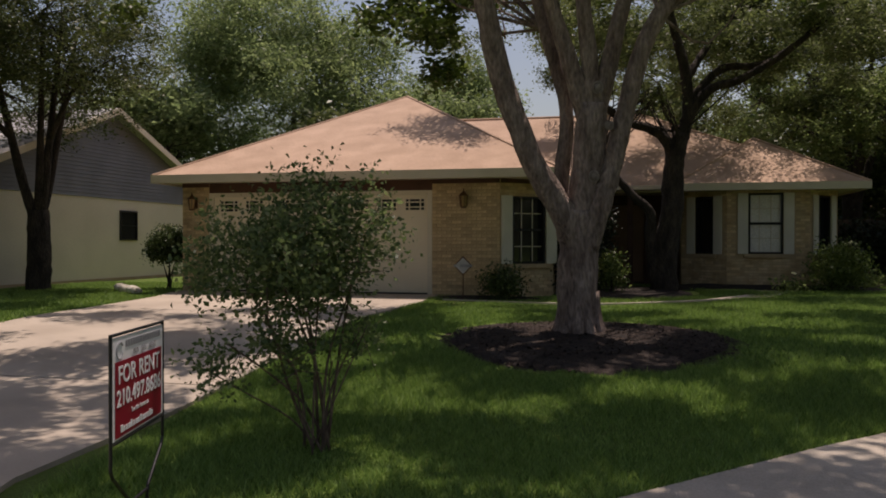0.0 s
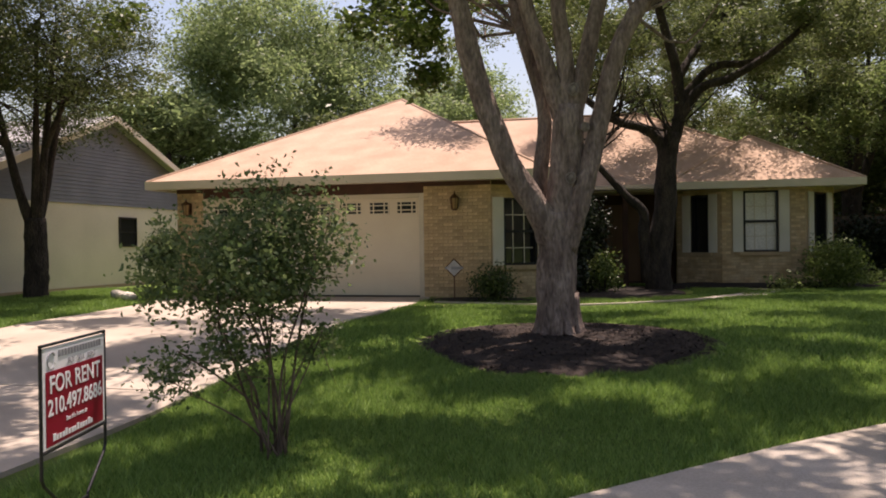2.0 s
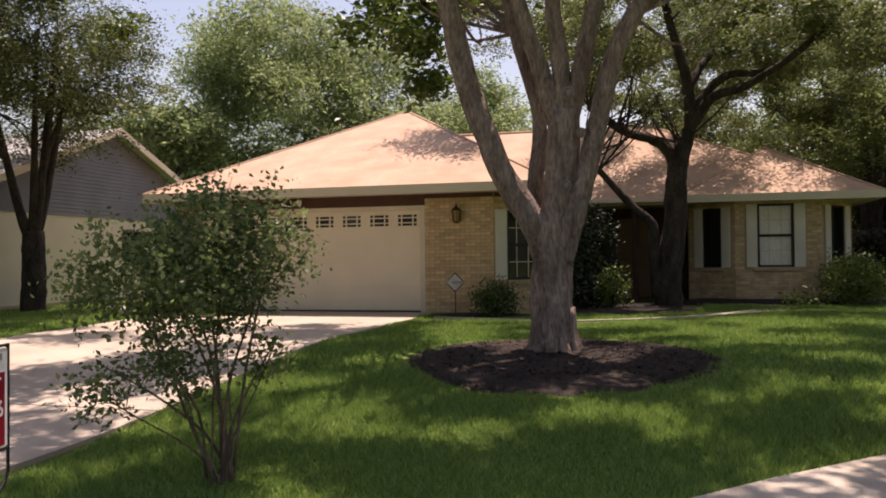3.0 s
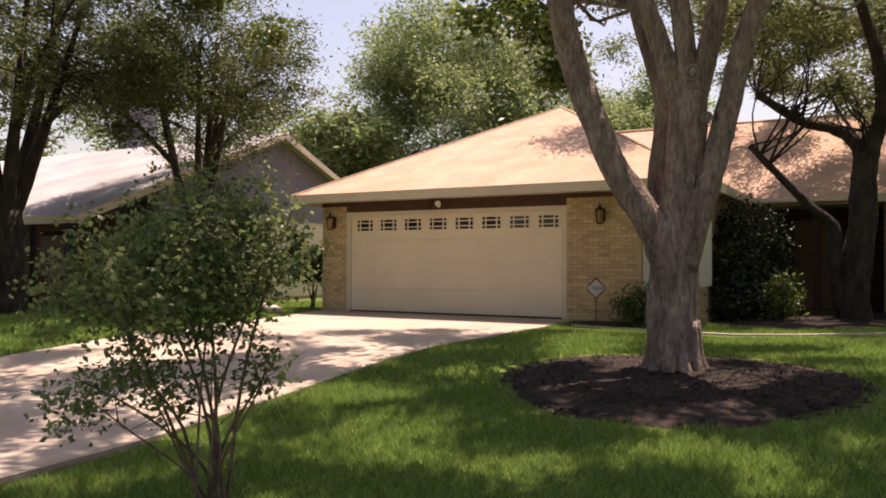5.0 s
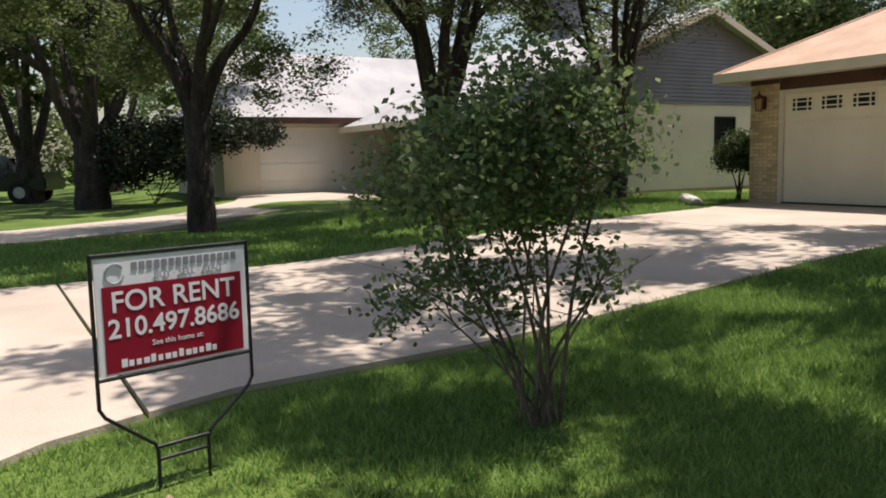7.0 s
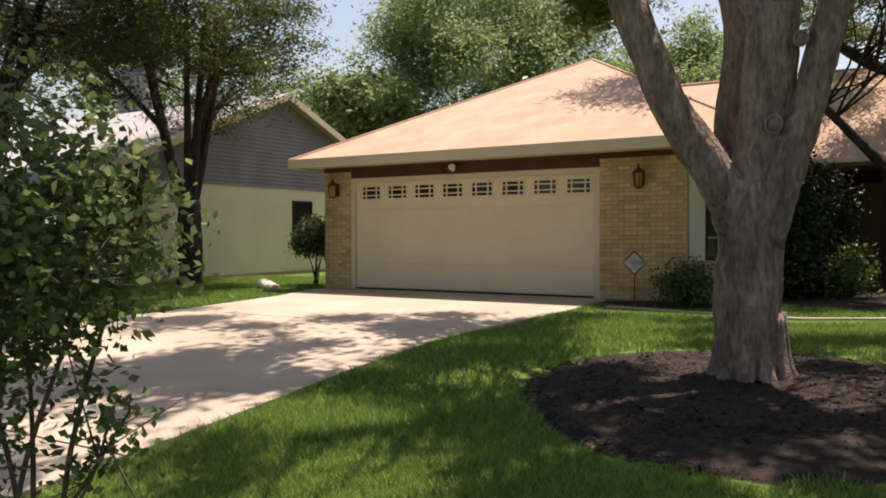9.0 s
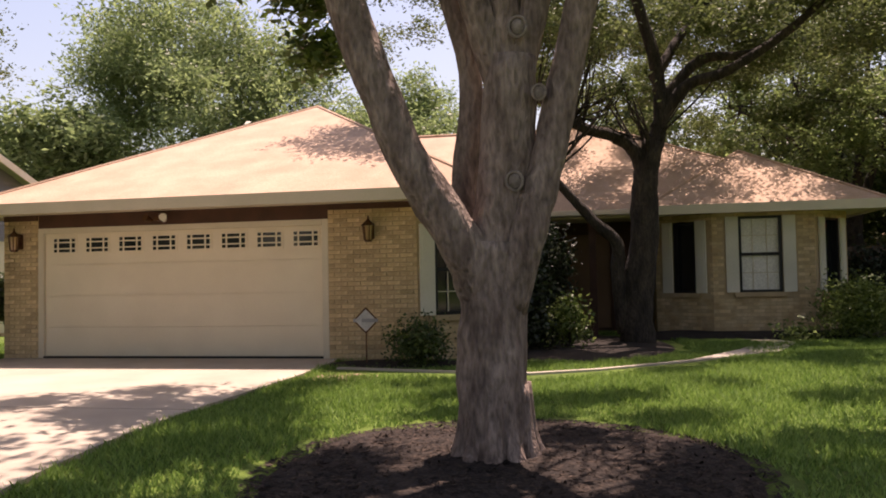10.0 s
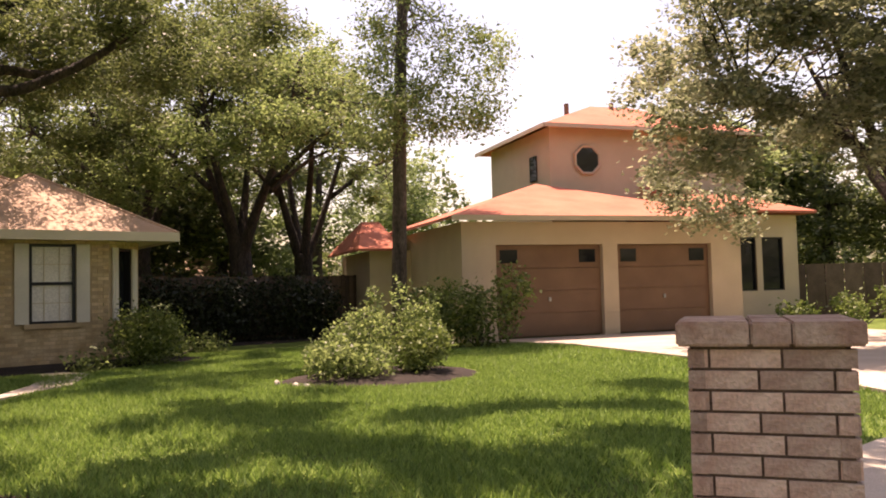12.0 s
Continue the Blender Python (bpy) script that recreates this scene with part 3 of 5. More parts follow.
# garage door
gd = part("garage_door", boxes((-4.9, -0.08, 0.075, 0.11, 0.01, 2.05)), M["door"], house, "wide cream sectional garage door, closed")
for i in range(4):
    z0 = 0.02 + i * 0.508
    bm = boxes((-4.9, -0.08, 0.045, 0.078, z0, z0 + 0.505), bevel=0.003)
    part("door_panel", bm, M["door"], gd)
for k in range(8):
    x, z0 = -4.72 + k * 0.593, 1.745
    part("pane", boxes((x, x + 0.39, 0.036, 0.05, z0, z0 + 0.22)), M["glass"], gd, "small dark pane with prairie grille")
    bm = boxes((x - 0.03, x + 0.42, 0.03, 0.05, z0 + 0.22, z0 + 0.25), (x - 0.03, x + 0.42, 0.03, 0.05, z0 - 0.03, z0), (x - 0.03, x, 0.03, 0.05, z0, z0 + 0.22), (x + 0.39, x + 0.42, 0.03, 0.05, z0, z0 + 0.22))
    for f in (0.2, 0.8):
        box(bm, x + 0.39 * f - 0.012, x + 0.39 * f + 0.012, 0.022, 0.034, z0, z0 + 0.22)
    for f in (0.27, 0.73):
        box(bm, x, x + 0.39, 0.024, 0.032, z0 + 0.22 * f - 0.011, z0 + 0.22 * f + 0.011)
    part("grille", bm, M["door"], gd)
part("door_trim", boxes((-4.98, -4.88, -0.012, 0.1, 0, 2.14), (-0.1, 0.0, -0.012, 0.1, 0, 2.14), (-4.88, -0.1, -0.012, 0.1, 2.05, 2.14), bevel=0.006), M["trim"], house, "cream door casing")
part("door_seal", boxes((-4.9, -0.08, -0.01, 0.1, -0.02, 0.065)), M["black"], house)


def wall_lamp(x, y, z):
    t = thing("wall_lamp", x, y, z, "rusty brown lantern fixed on the brick wall", "wall lamp", "lanterns by the garage")
    part("bracket", boxes((-0.05, 0.05, 0.06, 0.09, -0.12, 0.12), (-0.015, 0.015, -0.06, 0.07, 0.1, 0.13), bevel=0.006), M["bronze"], t, local=True)
    bm = bmesh.new()
    bmesh.ops.create_cone(bm, cap_ends=True, segments=6, radius1=0.11, radius2=0.02, depth=0.09, matrix=pose(0, -0.07, 0.12))
    bmesh.ops.create_cone(bm, cap_ends=True, segments=8, radius1=0.02, radius2=0.008, depth=0.07, matrix=pose(0, -0.07, 0.19))
    part("cap", bm, M["bronze"], t, local=True)
    bm = bmesh.new()
    for k in range(6):
        a = math.pi / 3 * k
        tube(bm, ((0.085 * math.cos(a), -0.07 + 0.085 * math.sin(a), 0.09), (0.06 * math.cos(a), -0.07 + 0.06 * math.sin(a), -0.14)), 0.009, 0.009, 5, 1)
    bmesh.ops.create_cone(bm, cap_ends=True, segments=6, radius1=0.05, radius2=0.065, depth=0.03, matrix=pose(0, -0.07, -0.15))
    part("cage", bm, M["bronze"], t, local=True)
    bm = bmesh.new()
    bmesh.ops.create_cone(bm, cap_ends=True, segments=6, radius1=0.055, radius2=0.078, depth=0.22, matrix=pose(0, -0.07, -0.025))
    part("lamp_glass", bm, M["lamp_glass"], t, local=True)


wall_lamp(0.68, -0.1, 1.93)
wall_lamp(-5.3, -0.1, 1.93)
fl = thing("floodlight", -2.75, -0.12, 2.22, "twin white floodlight with sensor under the eave", "floodlight")
part("base", boxes((-0.06, 0.06, -0.04, 0.12, -0.03, 0.05), bevel=0.01), M["bronze"], fl, local=True)
for s in (-1, 1):
    bm = bmesh.new()
    bmesh.ops.create_cone(bm, cap_ends=True, segments=14, radius1=0.035, radius2=0.06, depth=0.13, matrix=pose(0.13 * s, -0.07, 0.0, 70, 0, 20 * s))
    part("lamp_head", bm, M["white"] if s > 0 else M["bronze"], fl, local=True)

# ---- the gabled house ----
gh = thing("gabled_house", -16, 3.8, 0, "cream house with grey-sided gable and pale shingle roof", "house")
GX = -10.3
bm = bmesh.new()
slab(bm, [(GX, -0.4, 2.3), (GX - 0.2, -0.4, 2.3), (GX - 0.2, 9.6, 2.3), (GX, 9.6, 2.3)], 2.4)
part("wall", bm, M["cream_wall"], gh, "cream painted side wall")
bm = bmesh.new()
for i in range(24):
    z0, z1 = 2.3 + i * 0.1, 2.405 + i * 0.1
    a, b = 3.8 - (4.72 - z0) / 0.41, 3.8 + (4.72 - z0) / 0.41
    a, b = max(a, -0.4), min(b, 9.6)
    if b > a:
        vs = [bm.verts.new(p) for p in ((GX + 0.035, a, z0), (GX + 0.035, b, z0), (GX + 0.012, b, z1), (GX + 0.012, a, z1), (GX - 0.1, a, z0), (GX - 0.1, b, z0), (GX - 0.1, b, z1), (GX - 0.1, a, z1))]
        for q in ((0, 1, 2, 3), (4, 7, 6, 5), (0, 4, 5, 1), (3, 2, 6, 7), (0, 3, 7, 4), (1, 5, 6, 2)):
            bm.faces.new([vs[k] for k in q])
part("gable_siding", bm, M["siding"], gh, "blue-grey lapped gable siding")
nw = part("window", boxes((GX - 0.05, GX + 0.012, 4.36, 5.08, 1.18, 1.95)), M["glass"], gh, "small dark side window")
part("window_frame", boxes((GX, GX + 0.04, 4.32, 4.37, 1.14, 1.99), (GX, GX + 0.04, 5.07, 5.12, 1.14, 1.99), (GX, GX + 0.04, 4.37, 5.07, 1.94, 1.99), (GX, GX + 0.04, 4.37, 5.07, 1.14, 1.19), (GX, GX + 0.03, 4.37, 5.07, 1.55, 1.58)), M["black"], nw)
part("foundation", boxes((GX - 0.2, GX + 0.03, -0.4, 9.6, -0.1, 0.08)), M["mortar"], gh)
# Porch shade is put into this wall's dark brown; other walls stay cream.
part("wall", boxes((-19.0, GX - 0.2, -0.4, -0.2, -0.1, 2.3)), M["brown"], gh, "front wall under the porch, shade put into its dark brown")
for r in ((-24.5, GX - 0.2, 9.4, 9.6, -0.1, 2.3), (-26.0, -25.8, -6.6, 9.6, -0.1, 2.3), (-25.8, -19.5, -6.6, -6.4, -0.1, 2.3)):
    part("wall", boxes(r), M["cream_wall"], gh)
RZ = 4.8
roof("roof", [
    [(GX + 0.35, -2.9, 2.06), (GX + 0.35, 3.8, RZ), (-25.0, 3.8, RZ), (-19.3, -2.9, 2.06)],
    [(GX + 0.35, 3.8, RZ), (GX + 0.35, 10.4, 2.1), (-26.4, 10.4, 2.1), (-25.0, 3.8, RZ)],
], M["shingle_grey"], gh, 0.08, label="sun-bleached pale shingle roof")
roof("roof", [
    [(-19.1, -6.9, 2.38), (-19.1, 0.4, 2.38), (-23.2, 2.6, 4.9), (-23.2, -5.2, 4.9)],
    [(-19.1, -6.9, 2.38), (-23.2, -5.2, 4.9), (-27.0, -6.9, 2.38)],
    [(-27.0, -6.9, 2.38), (-23.2, -5.2, 4.9), (-23.2, 2.6, 4.9), (-27.0, 2.6, 2.38)],
], M["shingle_grey"], gh, 0.08, label="pale shingle roof over the neighbour garage")
bm = bmesh.new()
for a, b in (((GX + 0.36, -2.9, 1.98), (GX + 0.36, 3.8, RZ - 0.08)), ((GX + 0.36, 10.4, 2.02), (GX + 0.36, 3.8, RZ - 0.08))):
    vs = [bm.verts.new((a[0] + dx, p[1], p[2] + dz)) for p in (a, b) for dx, dz in ((0, -0.09), (0.04, -0.09), (0.04, 0.09), (0, 0.09))]
    for q in ((0, 1, 2, 3), (4, 7, 6, 5), (0, 4, 5, 1), (1, 5, 6, 2), (2, 6, 7, 3), (3, 7, 4, 0)):
        bm.faces.new([vs[k] for k in q])
part("bargeboard", bm, M["trim"], gh, "pale gable bargeboard")
part("fascia", boxes((-19.12, -19.08, -6.9, 0.4, 2.2, 2.4)), M["brown"], gh)
part("fascia", boxes((-19.2, GX + 0.35, -2.94, -2.9, 1.9, 2.08)), M["trim"], gh)
for r in ((-19.7, -19.5, -6.4, -5.45, -0.2, 2.3), (-19.7, -19.5, -1.15, -0.55, -0.2, 2.3), (-19.7, -19.5, -5.45, -1.15, 2.1, 2.3)):
    part("wall", boxes(r), M["cream_wall"], gh)
ngd = part("garage_door", boxes((-19.66, -19.6, -5.45, -1.15, -0.15, 2.1)), M["pale_door"], gh, "wide cream garage door, closed")
for i in range(4):
    part("door_panel", boxes((-19.6, -19.57, -5.44, -1.16, -0.13 + i * 0.56, 0.42 + i * 0.56), bevel=0.006), M["pale_door"], ngd)
for y in (-2.6, -1.2):
    part("post", boxes((-13.2 - y, -13.05 - y, -2.7, -2.55, -0.1, 2.0)), M["black"], gh, "dark porch post")
    part("window", boxes((-13.6 + y, -12.6 + y, -0.43, -0.39, 0.7, 1.9)), M["glass"], gh)
ch = part("chimney", boxes((-17.9, -16.9, 4.6, 5.3, 4.0, 6.3), (-18.0, -16.8, 4.5, 5.4, 6.2, 6.4), bevel=0.01), M["siding"], gh, "grey boxed chimney")

# ---- the terracotta-roofed house ----
rh = thing("terracotta_roofed_house", 15.46, 3.29, 0.08, "two-storey tan stucco house with terracotta-red roofs", "house", turn=-18.2)


def rpart(name, rows, material, label="", parent=None, bevel=0.0):
    return part(name, boxes(*rows, bevel=bevel), M[material], parent or rh, label, True)


for r in [(0, 0.86, 0, 0.25, -0.2, 2.75), (3.72, 4.14, 0, 0.25, -0.2, 2.75), (6.92, 7.85, 0, 0.25, -0.2, 2.75), (0.86, 3.72, 0, 0.25, 2.2, 2.75), (4.14, 6.92, 0, 0.25, 2.2, 2.75), (0, 0.2, 0.25, 8, -0.2, 2.75), (7.65, 7.85, 0.25, 8, -0.2, 2.75)]:
    rpart("wall", [r], "stucco")
for a, b in ((0.86, 3.72), (4.14, 6.92)):
    d = rpart("garage_door", [(a, b, 0.16, 0.2, -0.02, 2.2)], "brown_door", "brown sectional garage door, closed")
    for i in range(4):
        rpart("door_panel", [(a + 0.01, b - 0.01, 0.13, 0.165, 0.0 + i * 0.545, 0.535 + i * 0.545)], "brown_door", "", d, 0.006)
    for x in (a + 0.15, b - 0.6):
        rpart("pane", [(x, x + 0.45, 0.115, 0.14, 1.76, 2.08)], "glass", "small dark door pane", d)
    rpart("door_handle", [((a + b) / 2 - 0.03, (a + b) / 2 + 0.03, 0.09, 0.13, 0.82, 0.92)], "steel", "", d)
WA, WB, WC, WD, WE = 8.85, 9.62, 9.82, 10.58, 11.1
for r in [(7.85, WA, 1.5, 1.7, -0.2, 3.1), (WA, WB, 1.5, 1.7, -0.2, 0.9), (WA, WB, 1.5, 1.7, 2.45, 3.1), (WB, WC, 1.5, 1.7, -0.2, 3.1), (WC, WD, 1.5, 1.7, -0.2, 0.9), (WC, WD, 1.5, 1.7, 2.45, 3.1), (WD, WE, 1.5, 1.7, -0.2, 3.1), (WE - 0.2, WE, 1.7, 9, -0.2, 3.1)]:
    rpart("wall", [r], "stucco")
for a, b in ((WA, WB), (WC, WD)):
    w = rpart("window", [(a, b, 1.6, 1.64, 0.9, 2.45)], "glass", "tall dark screened window")
    rpart("window_frame", [(a, a + 0.04, 1.54, 1.6, 0.9, 2.45), (b - 0.04, b, 1.54, 1.6, 0.9, 2.45), (a + 0.04, b - 0.04, 1.54, 1.6, 2.41, 2.45), (a + 0.04, b - 0.04, 1.54, 1.6, 0.9, 0.94)], "black", "", w)
# low annex beyond the garage's corner
for r in [(-1.2, 0.0, 4.2, 4.4, -0.2, 2.3), (-1.2, -1.0, 4.4, 8.0, -0.2, 2.3)]:
    rpart("wall", [r], "stucco")
roof("roof", [[(-1.6, 3.8, 2.35), (-0.36, 3.8, 2.35), (-0.36, 6.4, 3.3), (-0.9, 6.4, 3.3)], [(-1.6, 8.4, 2.35), (-1.6, 3.8, 2.35), (-0.9, 6.4, 3.3)]], M["shingle_red"], rh, 0.07, True, "terracotta-red annex roof")
roof("roof", [
    [(-0.35, -0.4, 2.86), (8.2, -0.4, 2.86), (3.9, 4.1, 4.25)],
    [(8.2, -0.4, 2.86), (8.2, 8.6, 2.86), (3.9, 4.1, 4.25)],
    [(-0.35, 8.6, 2.86), (-0.35, -0.4, 2.86), (3.9, 4.1, 4.25)],
    [(7.6, 1.1, 3.2), (11.5, 1.1, 3.2), (9.2, 5.0, 4.5), (7.6, 5.0, 4.5)],
    [(11.5, 1.1, 3.2), (11.5, 9.0, 3.2), (9.2, 5.0, 4.5)],
], M["shingle_red"], rh, 0.07, True, "terracotta-red shingle roof")
rpart("fascia", [(-0.37, 8.22, -0.43, -0.39, 2.75, 2.87)], "stucco")
for r in [(4.5, 11.6, 4.3, 4.5, 2.6, 6.05), (4.5, 4.7, 4.5, 9.0, 2.6, 6.05), (11.4, 11.6, 4.5, 9.0, 2.6, 6.05), (4.7, 11.4, 8.8, 9.0, 0, 6.05)]:
    rpart("wall", [r], "stucco")
roof("roof", [
    [(4.1, 3.8, 6.05), (12.1, 3.8, 6.05), (8.9, 6.7, 7.35), (7.3, 6.7, 7.35)],
    [(4.1, 9.5, 6.05), (4.1, 3.8, 6.05), (7.3, 6.7, 7.35)],
    [(12.1, 3.8, 6.05), (12.1, 9.5, 6.05), (8.9, 6.7, 7.35)],
    [(12.1, 9.5, 6.05), (4.1, 9.5, 6.05), (7.3, 6.7, 7.35), (8.9, 6.7, 7.35)],
], M["shingle_red"], rh, 0.07, True, "terracotta-red upper roof")
rpart("fascia", [(4.08, 12.12, 3.77, 3.81, 5.94, 6.06), (4.07, 4.11, 3.8, 9.5, 5.94, 6.06)], "stucco")
bm = bmesh.new()
bmesh.ops.create_cone(bm, cap_ends=True, segments=8, radius1=0.42, radius2=0.42, depth=0.06, matrix=pose(5.75, 4.28, 5.05, 90, 0, 0) @ pose(0, 0, 0, 0, 0, 22.5))
ow = part("window", bm, M["glass"], rh, "octagonal dark window", True)
bm = bmesh.new()
pts = [(5.75 + 0.45 * math.cos(math.pi / 4 * k + math.pi / 8), 4.25, 5.05 + 0.45 * math.sin(math.pi / 4 * k + math.pi / 8)) for k in range(9)]
tube(bm, pts, 0.05, 0.05, 6, 1)
part("window_frame", bm, M["stucco"], ow, "", True)
rpart("window", [(4.46, 4.5, 5.2, 5.7, 4.5, 5.3)], "glass", "small dark side window")
for x, y in ((6.3, 6.6), (7.8, 6.2)):
    rpart("vent_pipe", [(x, x + 0.12, y, y + 0.12, 7.0, 7.38)], "brown_door")
rpart("wall_lamp", [(8.0, 8.12, -0.02, 0.0, 1.9, 2.1)], "black", "small black lantern")

# ---- trees ----
ASH = (3.36, -6.1, -0.02)
ash_limbs = [
    ([(3.35, -6.1, -0.1), (3.34, -6.1, 0.35), (3.35, -6.1, 0.9), (3.38, -6.1, 1.45)], 0.255, 0.225),
    ([(3.33, -6.12, 1.0), (3.16, -6.25, 1.45), (2.82, -6.4, 2.05), (2.45, -6.5, 3.1), (2.2, -6.6, 4.2), (1.6, -6.9, 5.8)], 0.165, 0.1),
    ([(3.3, -5.95, 1.2), (3.12, -5.85, 1.8), (3.17, -5.8, 2.7), (2.9, -5.8, 3.7), (2.5, -5.3, 5.2)], 0.11, 0.06),
    ([(3.36, -6.1, 1.2), (3.46, -6.1, 2.0), (3.5, -6.1, 2.7)], 0.20, 0.18),
    ([(3.44, -6.1, 2.5), (3.24, -6.2, 3.2), (2.98, -6.3, 4.1), (2.7, -7.0, 6.0)], 0.115, 0.07),
    ([(3.5, -6.1, 2.5), (3.46, -6.15, 3.3), (3.4, -6.2, 4.1), (3.5, -6.0, 6.3)], 0.11, 0.07),
    ([(3.52, -6.1, 2.5), (3.68, -6.1, 3.1), (3.88, -6.05, 4.0), (4.4, -5.5, 6.0)], 0.12, 0.07),
    ([(3.45, -6.15, 1.0), (3.6, -6.2, 1.5), (3.74, -6.15, 2.0), (3.88, -6.1, 2.6), (4.1, -6.1, 3.4), (4.5, -6.0, 4.1), (5.4, -6.0, 5.6)], 0.135, 0.085),
]


def spread(seed, x0, x1, y0, y1, z0, z1, n, r0, r1, cut=-0.12, scale=0.42, gaps=(), round_off=1.25):
    """Leafy tufts strewn over an oval, thinned out where broad noise runs low and left out in gaps (x, y, radius)."""
    rng = random.Random(seed)
    out = []
    for _ in range(n):
        x, y = rng.uniform(x0, x1), rng.uniform(y0, y1)
        u, v = (2 * x - x0 - x1) / (x1 - x0), (2 * y - y0 - y1) / (y1 - y0)
        z, r = rng.uniform(z0, z1) - 0.7 * (u * u + v * v), rng.uniform(r0, r1)
        # Noise leans with the sun, so openings pass clear patches of light.
        if u * u + v * v < round_off and noise.noise((x * scale, (y - 0.29 * z) * scale, seed * 1.7)) > cut and not any(math.hypot(x - a, y - b) < c for a, b, c in gaps):
            out.append((x, y, z, r, r * rng.uniform(0.8, 1.2), r * rng.uniform(0.45, 0.7)))
    return out


# Tufts above the view, added to shade lawn and drive; SUNNY leaves lit gaps.
SUNNY = ((-2.6, -1.0, 1.4), (1.6, -2.0, 1.45), (-4.6, -0.8, 1.2), (10.4, -1.4, 1.7), (1.6, -11.5, 1.6), (-1.6, -10.9, 1.8))
ash_and_shade_blobs = spread(3, -8.0, 12.6, -13.2, -0.3, 6.8, 9.0, 1150, 0.28, 0.46, 0.03, 1.25, SUNNY, 1.5)
ash_and_shade_blobs += spread(22, 2.9, 8.2, -11.0, -7.0, 6.8, 8.4, 50, 0.26, 0.4, 0.08, 1.4)
ash_and_shade_blobs += spread(31, 4.8, 12.4, -8.6, -3.6, 6.8, 8.2, 75, 0.28, 0.48, -0.12, 1.1) + spread(33, 4.2, 8.0, -10.2, -6.8, 7.0, 8.2, 36, 0.26, 0.4, 0.02, 1.3)
ash_and_shade_blobs += spread(35, 2.0, 5.0, -8.8, -5.4, 7.0, 8.2, 30, 0.28, 0.45, -0.1, 1.1)
# Lower tufts, hanging into view.
ash_and_shade_blobs += spread(8, 0.1, 3.0, -4.6, -2.4, 4.7, 6.0, 24, 0.28, 0.45, -0.2, 0.9)
ash_and_shade_blobs += spread(12, 3.6, 6.6, -5.0, -2.6, 5.0, 6.4, 16, 0.3, 0.5, -0.2, 0.8)
ash = tree("ash_tree", ASH, ash_limbs, ash_and_shade_blobs, 165000, 0.14, M["bark"], M["leaf_ash"], "tall many-limbed tree with rough grey-brown bark", 11, 120, 0.2, 60, 0.1, 0.5, 0.0, 0.5, 24, 0.16)
for x, y, zz, r in ((3.53, -6.29, 1.84, 0.055), (3.70, -6.27, 2.42, 0.045), (3.57, -6.28, 2.86, 0.06)):
    bm = bmesh.new()
    ring = [(x + r * math.cos(q), y - 0.01 * math.cos(2 * q), zz + r * 1.15 * math.sin(q)) for q in np.linspace(0, 2 * math.pi, 17)]
    tube(bm, ring, r * 0.17, r * 0.17, 8, 1)
    bmesh.ops.create_uvsphere(bm, u_segments=14, v_segments=8, radius=r, matrix=pose(x, y + 0.03, zz) @ Matrix.Diagonal((0.95, 0.62, 1.05, 1)))
    part("knot", bm, M["callus"], ash, "ring-shaped healed branch scar", smooth=True)
bm = bmesh.new()
for k in range(11):
    a = 2 * math.pi * k / 11 + 0.2
    tube(bm, ((3.35 + 0.17 * math.cos(a), -6.1 + 0.17 * math.sin(a), 0.5), (3.35 + 0.22 * math.cos(a), -6.1 + 0.22 * math.sin(a), 0.15), (3.35 + 0.33 * math.cos(a), -6.1 + 0.33 * math.sin(a), -0.08)), 0.075, 0.06, 8, 4)
part("root_flare", bm, M["bark"], ash, smooth=True)

oak_limbs = [
    ([(4.6, 2.7, -0.1), (4.62, 2.7, 0.7), (4.76, 2.7, 1.8), (4.8, 2.7, 2.8), (4.95, 2.7, 3.5)], 0.30, 0.19),
    ([(4.8, 2.7, 2.6), (4.65, 2.65, 3.3), (4.26, 2.5, 3.6), (3.77, 2.4, 3.75), (3.0, 2.2, 4.3)], 0.13, 0.08),
    ([(4.4, 2.65, 0.2), (4.3, 2.6, 1.2), (4.29, 2.5, 1.75), (3.95, 2.4, 2.1), (3.5, 2.3, 2.6), (2.9, 2.0, 3.3)], 0.14, 0.06),
    ([(4.95, 2.7, 3.3), (5.1, 2.7, 4.0), (5.0, 2.7, 5.0), (4.7, 2.6, 6.1), (4.5, 2.0, 7.0)], 0.15, 0.07),
    ([(5.0, 2.7, 3.7), (5.5, 2.7, 4.4), (6.2, 2.5, 4.6), (7.2, 2.3, 5.2), (8.1, 2.0, 6.0)], 0.12, 0.05),
    ([(5.05, 2.7, 4.1), (5.8, 2.9, 4.9), (6.7, 3.0, 5.0), (7.8, 3.2, 5.7), (8.8, 3.2, 6.2)], 0.10, 0.05),
    ([(5.0, 2.8, 4.6), (5.6, 3.4, 5.6), (6.4, 4.0, 6.6)], 0.10, 0.05),
]
oak_blobs = spread(5, 1.2, 11.2, 0.6, 10.4, 6.4, 7.6, 240, 0.35, 0.6, -0.05, 0.9, ((-0.5, 0.6, 0.8),))
# Tufts added over the roofs to cast mottled shade; spread(41) shades the garage.
oak_blobs += spread(27, 2.4, 9.8, 3.4, 10.2, 6.0, 7.4, 300, 0.3, 0.52, 0.02, 1.1) + spread(41, -0.6, 2.3, 3.0, 5.3, 6.9, 7.5, 34, 0.3, 0.5, -0.2, 1.0)
oak_blobs += spread(9, 5.6, 10.4, 1.6, 4.6, 5.5, 6.6, 40, 0.3, 0.55, -0.3, 0.8) + spread(15, 2.2, 4.6, 1.4, 3.8, 5.0, 6.0, 16, 0.3, 0.5, -0.3, 0.8)
